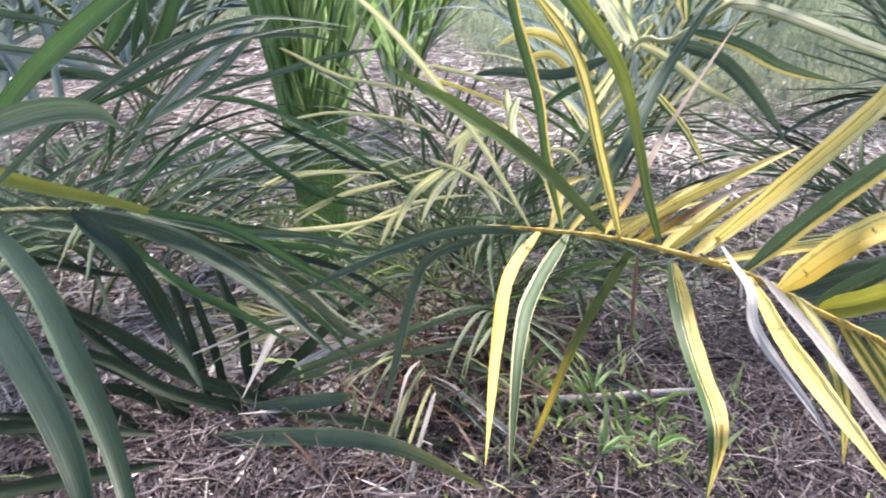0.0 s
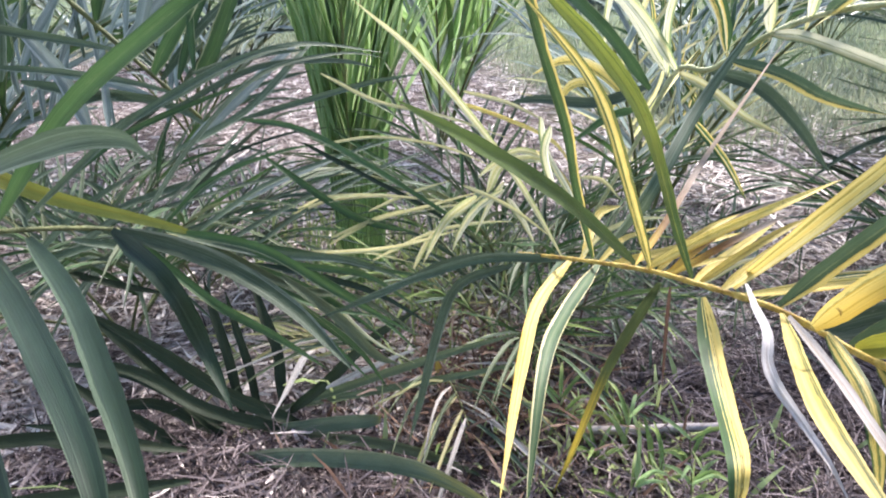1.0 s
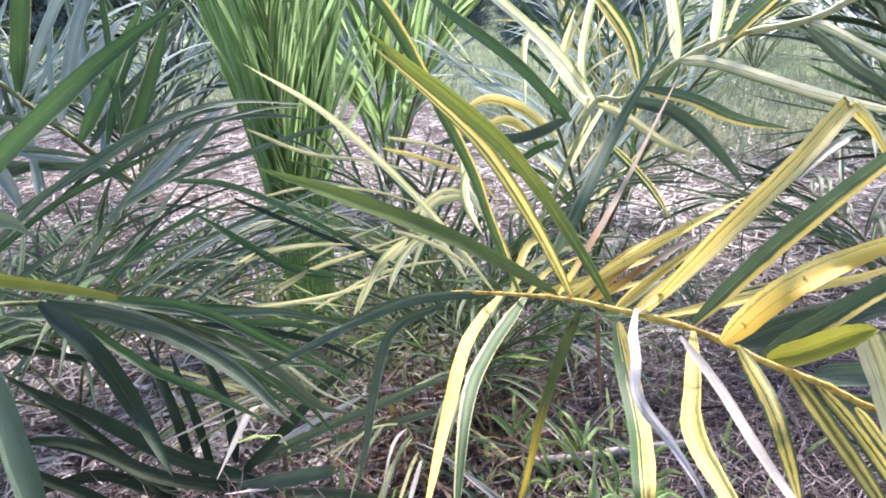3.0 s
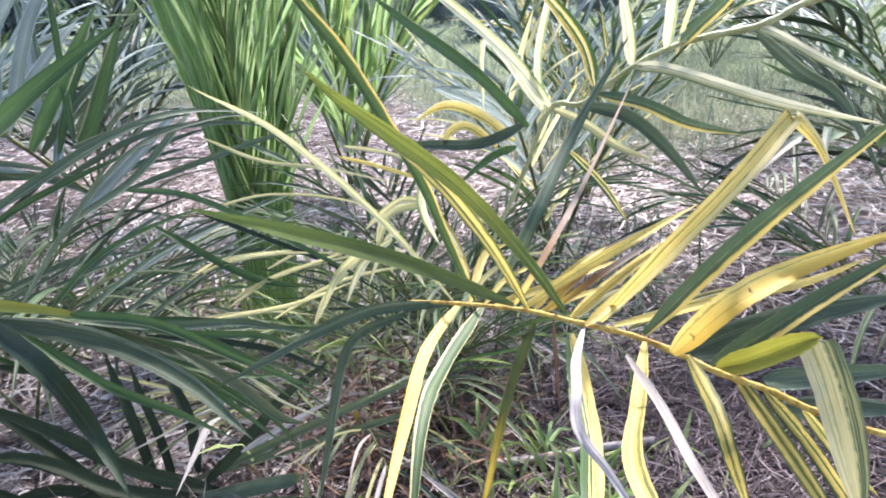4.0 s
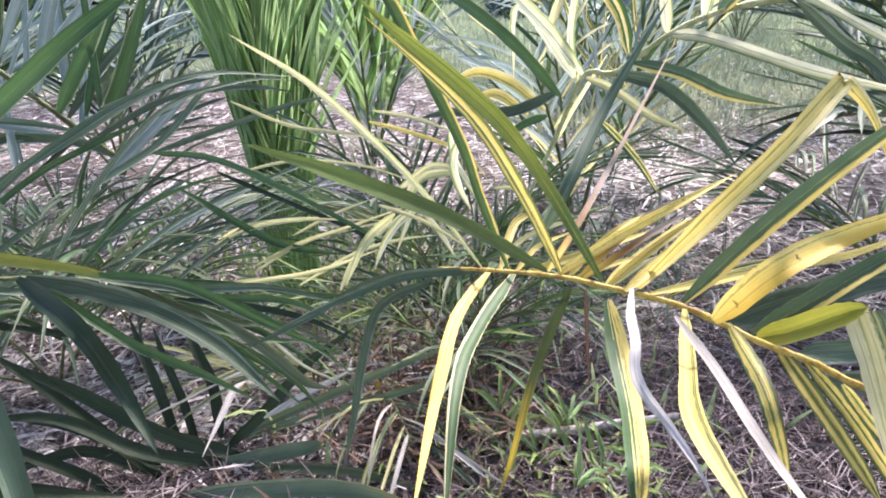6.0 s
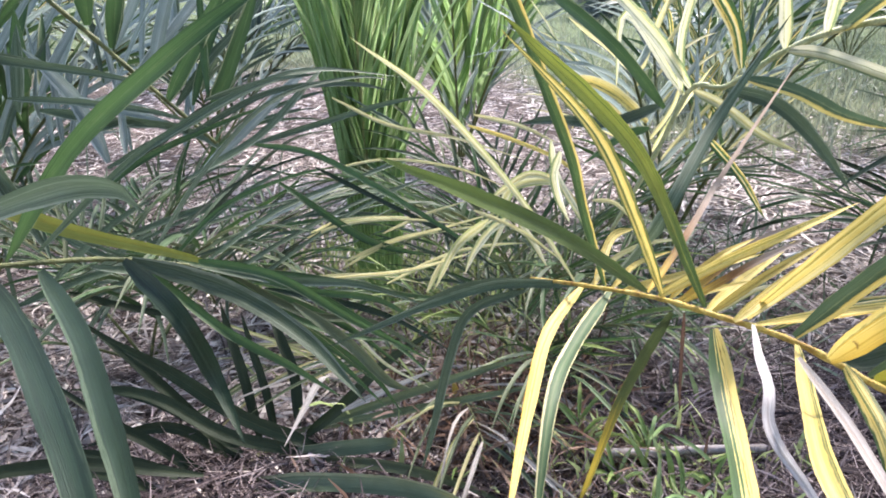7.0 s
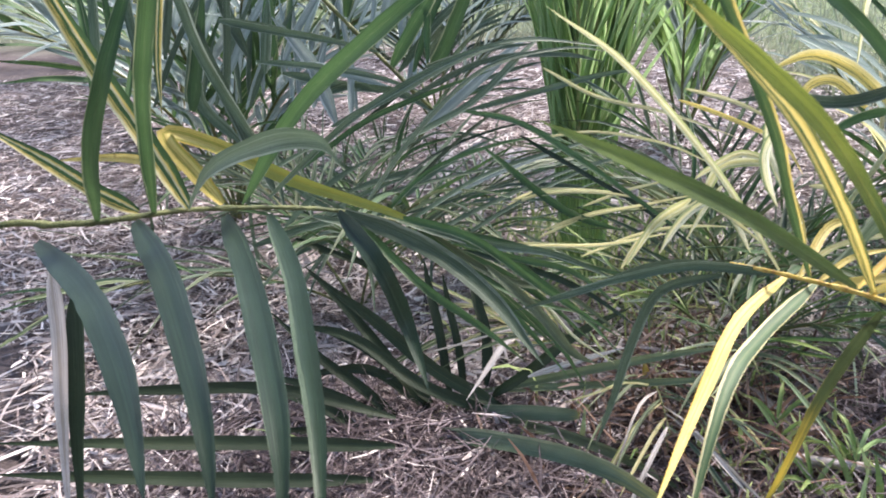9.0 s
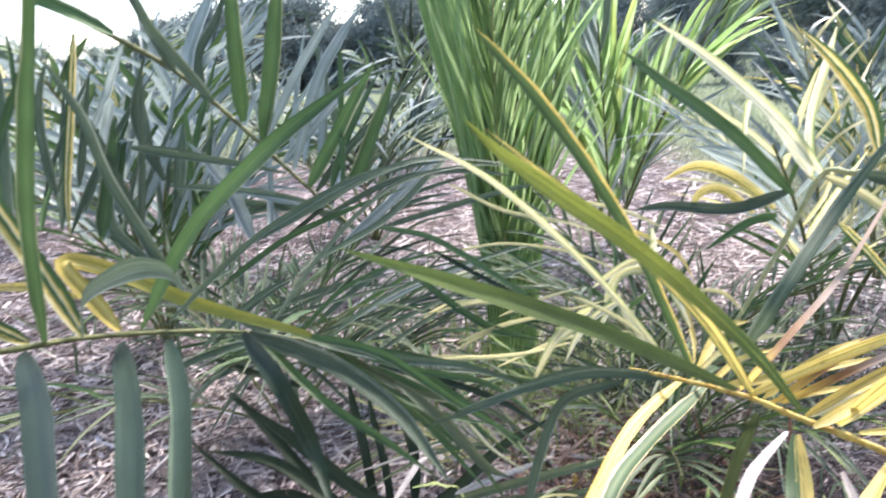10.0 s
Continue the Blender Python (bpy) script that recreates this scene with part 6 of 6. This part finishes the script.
# ---- low palm ----
palm_three = thing("palm", (-0.66, 1.27, 0.0), "low palm seedling spreading over the straw, leaflets coloured dark for shade", "palm")
frond_d = frond_of(palm_three, STALK_GREEN, 0.012, (-0.67, 1.26, 0.0), (-0.647, 1.291, 0.004), (-0.601, 1.368, 0.032), (-0.543, 1.446, 0.059), (-0.481, 1.519, 0.079), label="short brown-green stalk")
leaflet(frond_d, "OB", 0.0400, (-0.601, 1.365, 0.024), (-0.380, 1.310, 0.098), (-0.121, 1.239, 0.137), (0.102, 1.143, 0.090), face=(-0.22, -0.66, 0.72))
leaflet(frond_d, "OB", 0.0340, (-0.557, 1.439, 0.044), (-0.395, 1.435, 0.086), (-0.237, 1.427, 0.117), (-0.211, 1.429, 0.123), face=(-0.15, -0.77, 0.62))
leaflet(frond_d, "O", 0.0245, (-0.531, 1.440, 0.047), (-0.285, 1.393, 0.088), (-0.105, 1.333, 0.101), (0.041, 1.297, 0.068), face=(-0.16, -0.69, 0.71))
leaflet(frond_d, "O", 0.0202, (-0.481, 1.517, 0.073), (-0.243, 1.508, 0.178), (-0.057, 1.490, 0.262), (0.113, 1.475, 0.329), face=(-0.29, -0.82, 0.50))
leaflet(frond_d, "O", 0.0187, (-0.481, 1.519, 0.079), (-0.224, 1.540, 0.127), (-0.034, 1.556, 0.163), (0.142, 1.572, 0.200), face=(-0.05, -0.79, 0.61))
# the D leaflets carry the shade beneath the fronds in their colour
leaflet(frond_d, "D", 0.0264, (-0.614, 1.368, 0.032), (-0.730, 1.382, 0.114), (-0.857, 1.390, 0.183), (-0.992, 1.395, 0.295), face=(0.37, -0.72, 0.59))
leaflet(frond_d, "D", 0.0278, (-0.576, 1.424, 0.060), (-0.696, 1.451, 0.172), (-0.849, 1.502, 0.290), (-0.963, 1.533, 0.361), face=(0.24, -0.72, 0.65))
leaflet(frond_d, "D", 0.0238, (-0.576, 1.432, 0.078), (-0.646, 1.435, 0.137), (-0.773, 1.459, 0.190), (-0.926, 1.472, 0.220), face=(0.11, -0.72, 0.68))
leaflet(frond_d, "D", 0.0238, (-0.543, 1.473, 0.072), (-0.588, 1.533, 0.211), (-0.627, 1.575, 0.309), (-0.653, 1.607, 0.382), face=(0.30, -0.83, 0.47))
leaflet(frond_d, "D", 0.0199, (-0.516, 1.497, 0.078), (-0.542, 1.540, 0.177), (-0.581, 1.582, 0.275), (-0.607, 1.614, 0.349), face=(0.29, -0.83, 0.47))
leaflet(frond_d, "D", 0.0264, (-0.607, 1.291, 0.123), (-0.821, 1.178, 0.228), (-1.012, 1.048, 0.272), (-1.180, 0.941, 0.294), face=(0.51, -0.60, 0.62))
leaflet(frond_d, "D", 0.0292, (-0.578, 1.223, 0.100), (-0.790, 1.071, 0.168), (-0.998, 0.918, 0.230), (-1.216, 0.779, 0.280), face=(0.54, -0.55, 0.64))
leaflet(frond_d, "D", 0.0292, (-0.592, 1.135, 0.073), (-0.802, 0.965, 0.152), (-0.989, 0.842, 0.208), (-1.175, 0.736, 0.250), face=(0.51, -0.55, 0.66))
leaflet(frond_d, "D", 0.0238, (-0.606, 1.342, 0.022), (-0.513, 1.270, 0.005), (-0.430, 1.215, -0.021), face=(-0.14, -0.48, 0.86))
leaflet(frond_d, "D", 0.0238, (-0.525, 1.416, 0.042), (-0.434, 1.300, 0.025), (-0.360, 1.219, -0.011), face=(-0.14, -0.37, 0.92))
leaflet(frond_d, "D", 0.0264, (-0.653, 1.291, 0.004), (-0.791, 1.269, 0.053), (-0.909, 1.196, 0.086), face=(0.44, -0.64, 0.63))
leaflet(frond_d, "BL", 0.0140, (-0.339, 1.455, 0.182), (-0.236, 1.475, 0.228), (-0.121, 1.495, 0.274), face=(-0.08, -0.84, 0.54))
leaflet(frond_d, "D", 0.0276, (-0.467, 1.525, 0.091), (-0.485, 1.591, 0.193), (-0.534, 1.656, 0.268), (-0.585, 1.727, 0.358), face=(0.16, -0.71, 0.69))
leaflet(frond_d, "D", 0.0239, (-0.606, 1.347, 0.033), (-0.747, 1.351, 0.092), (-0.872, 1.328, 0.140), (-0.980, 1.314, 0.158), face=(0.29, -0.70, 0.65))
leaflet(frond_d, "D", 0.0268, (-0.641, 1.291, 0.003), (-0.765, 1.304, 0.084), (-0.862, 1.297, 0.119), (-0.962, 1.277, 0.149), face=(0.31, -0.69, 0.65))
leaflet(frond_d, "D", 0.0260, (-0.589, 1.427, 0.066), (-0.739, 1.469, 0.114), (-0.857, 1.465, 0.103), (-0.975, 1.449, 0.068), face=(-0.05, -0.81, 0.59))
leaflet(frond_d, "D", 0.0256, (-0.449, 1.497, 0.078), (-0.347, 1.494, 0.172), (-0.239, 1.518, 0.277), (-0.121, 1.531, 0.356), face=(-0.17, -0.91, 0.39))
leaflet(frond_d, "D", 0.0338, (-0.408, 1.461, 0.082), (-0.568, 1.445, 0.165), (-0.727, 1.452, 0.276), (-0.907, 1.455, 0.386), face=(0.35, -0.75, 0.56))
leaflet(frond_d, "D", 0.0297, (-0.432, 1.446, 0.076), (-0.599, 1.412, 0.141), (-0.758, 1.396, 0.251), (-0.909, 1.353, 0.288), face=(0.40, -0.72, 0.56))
leaflet(frond_d, "N", 0.0151, (-0.863, 1.450, 0.537), (-0.817, 1.485, 0.512), (-0.769, 1.521, 0.488), (-0.726, 1.558, 0.467), face=(0.68, -0.60, 0.41))
leaflet(frond_d, "G", 0.0191, (-1.157, 1.816, 0.291), (-1.117, 1.878, 0.325), (-1.067, 1.937, 0.353), (-1.020, 1.990, 0.368), face=(0.49, -0.65, 0.59))
leaflet(frond_d, "N", 0.0134, (-1.244, 1.812, 0.293), (-1.182, 1.897, 0.378), (-1.098, 1.979, 0.452), (-1.012, 2.050, 0.501), face=(0.35, -0.79, 0.49))
leaflet(frond_d, "N", 0.0160, (-0.837, 1.580, 0.555), (-0.765, 1.637, 0.576), (-0.685, 1.693, 0.592), (-0.612, 1.745, 0.601), face=(0.44, -0.74, 0.51))
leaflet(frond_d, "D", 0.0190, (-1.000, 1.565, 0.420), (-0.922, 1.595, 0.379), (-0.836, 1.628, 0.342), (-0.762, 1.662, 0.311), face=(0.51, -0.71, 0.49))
leaflet(frond_d, "N", 0.0163, (-1.166, 1.837, 0.463), (-1.079, 1.859, 0.402), (-0.983, 1.885, 0.349), (-0.898, 1.915, 0.306), face=(0.47, -0.76, 0.45))
leaflet(frond_d, "N", 0.0080, (-0.817, 1.564, 0.542), (-0.732, 1.628, 0.574), (-0.639, 1.688, 0.600), (-0.552, 1.744, 0.616), face=(0.38, -0.77, 0.51))
leaflet(frond_d, "N", 0.0205, (-1.158, 1.702, 0.282), (-1.071, 1.767, 0.316), (-0.972, 1.829, 0.345), (-0.883, 1.885, 0.359), face=(0.36, -0.77, 0.53))
leaflet(frond_d, "N", 0.0175, (-1.054, 1.459, 0.435), (-0.978, 1.517, 0.457), (-0.890, 1.573, 0.473), (-0.814, 1.625, 0.481), face=(0.41, -0.74, 0.53))
leaflet(frond_d, "N", 0.0151, (-0.934, 1.433, 0.509), (-0.893, 1.502, 0.560), (-0.838, 1.569, 0.605), (-0.781, 1.630, 0.635), face=(0.44, -0.71, 0.55))
leaflet(frond_d, "N", 0.0160, (-0.800, 1.749, 0.463), (-0.723, 1.827, 0.528), (-0.631, 1.902, 0.585), (-0.540, 1.968, 0.623), face=(0.34, -0.79, 0.52))
leaflet(frond_d, "N", 0.0192, (-0.979, 1.634, 0.425), (-0.953, 1.693, 0.455), (-0.916, 1.750, 0.480), (-0.880, 1.802, 0.493), face=(0.54, -0.57, 0.62))
leaflet(frond_d, "N", 0.0119, (-1.172, 1.669, 0.529), (-1.144, 1.728, 0.558), (-1.106, 1.785, 0.583), (-1.071, 1.837, 0.597), face=(0.57, -0.59, 0.57))

# ---- small things on the ground ----
stick = tagged(new("stick", tube_mesh("stick", [(0.215, 1.435, 0.100), (0.33, 1.447, 0.097), (0.458, 1.458, 0.101), (0.603, 1.474, 0.098)], 0.0120, BARK_PALE, taper=0.75)),
               "pale weathered stick lying on brown thatch", "stick")
for k, (x, y, turn, span) in enumerate(((0.50, 1.78, 0.3, 0.20), (0.46, 1.70, 0.6, 0.16), (0.72, 1.86, -0.5, 0.22), (1.02, 1.55, 0.9, 0.24), (0.9, 1.35, -0.2, 0.2))):
    c, s = math.cos(turn), math.sin(turn)
    pts = [(x, y, 0.02), (x + span * 0.4 * c, y + span * 0.4 * s, 0.075), (x + span * 0.8 * c, y + span * 0.8 * s, 0.06), (x + span * c, y + span * s, 0.02)]
    tagged(new("dry_stem", tube_mesh("dry_stem", pts, 0.0028, BARK_PALE, taper=0.5, sides=5)), "thin bleached stem arching over thatch", "stem", "arching dry stems")


def fallen_leaf(kind, width, label, *points):
    COUNT[0] += 1
    me = blade_mesh("fallen_leaf", points, width, kind, fold=0.15, twist=0.5, seed=COUNT[0])
    return tagged(new("fallen_leaf", me), label, "leaf", "fallen leaves")


fallen_leaf("BR", 0.022, "orange-brown dead leaf stuck in dead grass", (-0.10, 1.66, 0.14), (-0.085, 1.64, 0.09), (-0.06, 1.62, 0.05), (-0.04, 1.60, 0.02))
fallen_leaf("DRY", 0.024, "bleached dry leaf lying on thatch", (0.30, 1.30, 0.04), (0.40, 1.29, 0.05), (0.50, 1.24, 0.045), (0.58, 1.17, 0.03))
fallen_leaf("DRY", 0.016, "bleached dry leaf lying on thatch", (0.27, 1.24, 0.035), (0.36, 1.20, 0.045), (0.45, 1.13, 0.035))
fallen_leaf("DRY", 0.020, "bleached dry leaf lying on straw", (-0.72, 1.62, 0.03), (-0.66, 1.58, 0.06), (-0.62, 1.52, 0.05), (-0.60, 1.46, 0.03))
fallen_leaf("DRY", 0.018, "bleached dry leaf lying on straw", (-0.95, 1.5, 0.03), (-0.9, 1.42, 0.05), (-0.86, 1.36, 0.03))


def sprout(x, y, seed):
    """A small broad-leaved weed: a stem with a few blades."""
    rnd = random.Random(seed)
    ob = thing("weed", (x, y, 0.0), "small fresh green weed sprouting through thatch", "weed", "weeds in the thatch")
    h = rnd.uniform(0.10, 0.17)
    lean = rnd.uniform(-0.03, 0.03)
    part("stem", tube_mesh("stem", [(x, y, 0.0), (x + lean * 0.5, y, h * 0.5), (x + lean, y + 0.01, h)], 0.0025, STALK_GREEN, taper=0.5, sides=5), ob)
    for k in range(9):
        a, z = rnd.uniform(0, 6.28), h * rnd.uniform(0.25, 1.0)
        l = rnd.uniform(0.05, 0.10)
        dx, dy = math.cos(a) * l, math.sin(a) * l
        p = (x + lean * z / h, y, z)
        part("leaf", blade_mesh("leaf", [p, (p[0] + dx * 0.5, p[1] + dy * 0.5, z + 0.04), (p[0] + dx, p[1] + dy, z + rnd.uniform(0.02, 0.07))], 0.009, rnd.choice(["K", "K", "S"]), n=3, fold=0.3, seed=seed + k, base=0.2), ob)


for k, (x, y) in enumerate(((0.28, 1.38), (0.38, 1.30), (0.36, 1.46), (0.47, 1.36), (0.22, 1.50), (0.30, 1.24), (0.06, 1.80), (0.44, 1.24))):
    sprout(x, y, 200 + 10 * k)
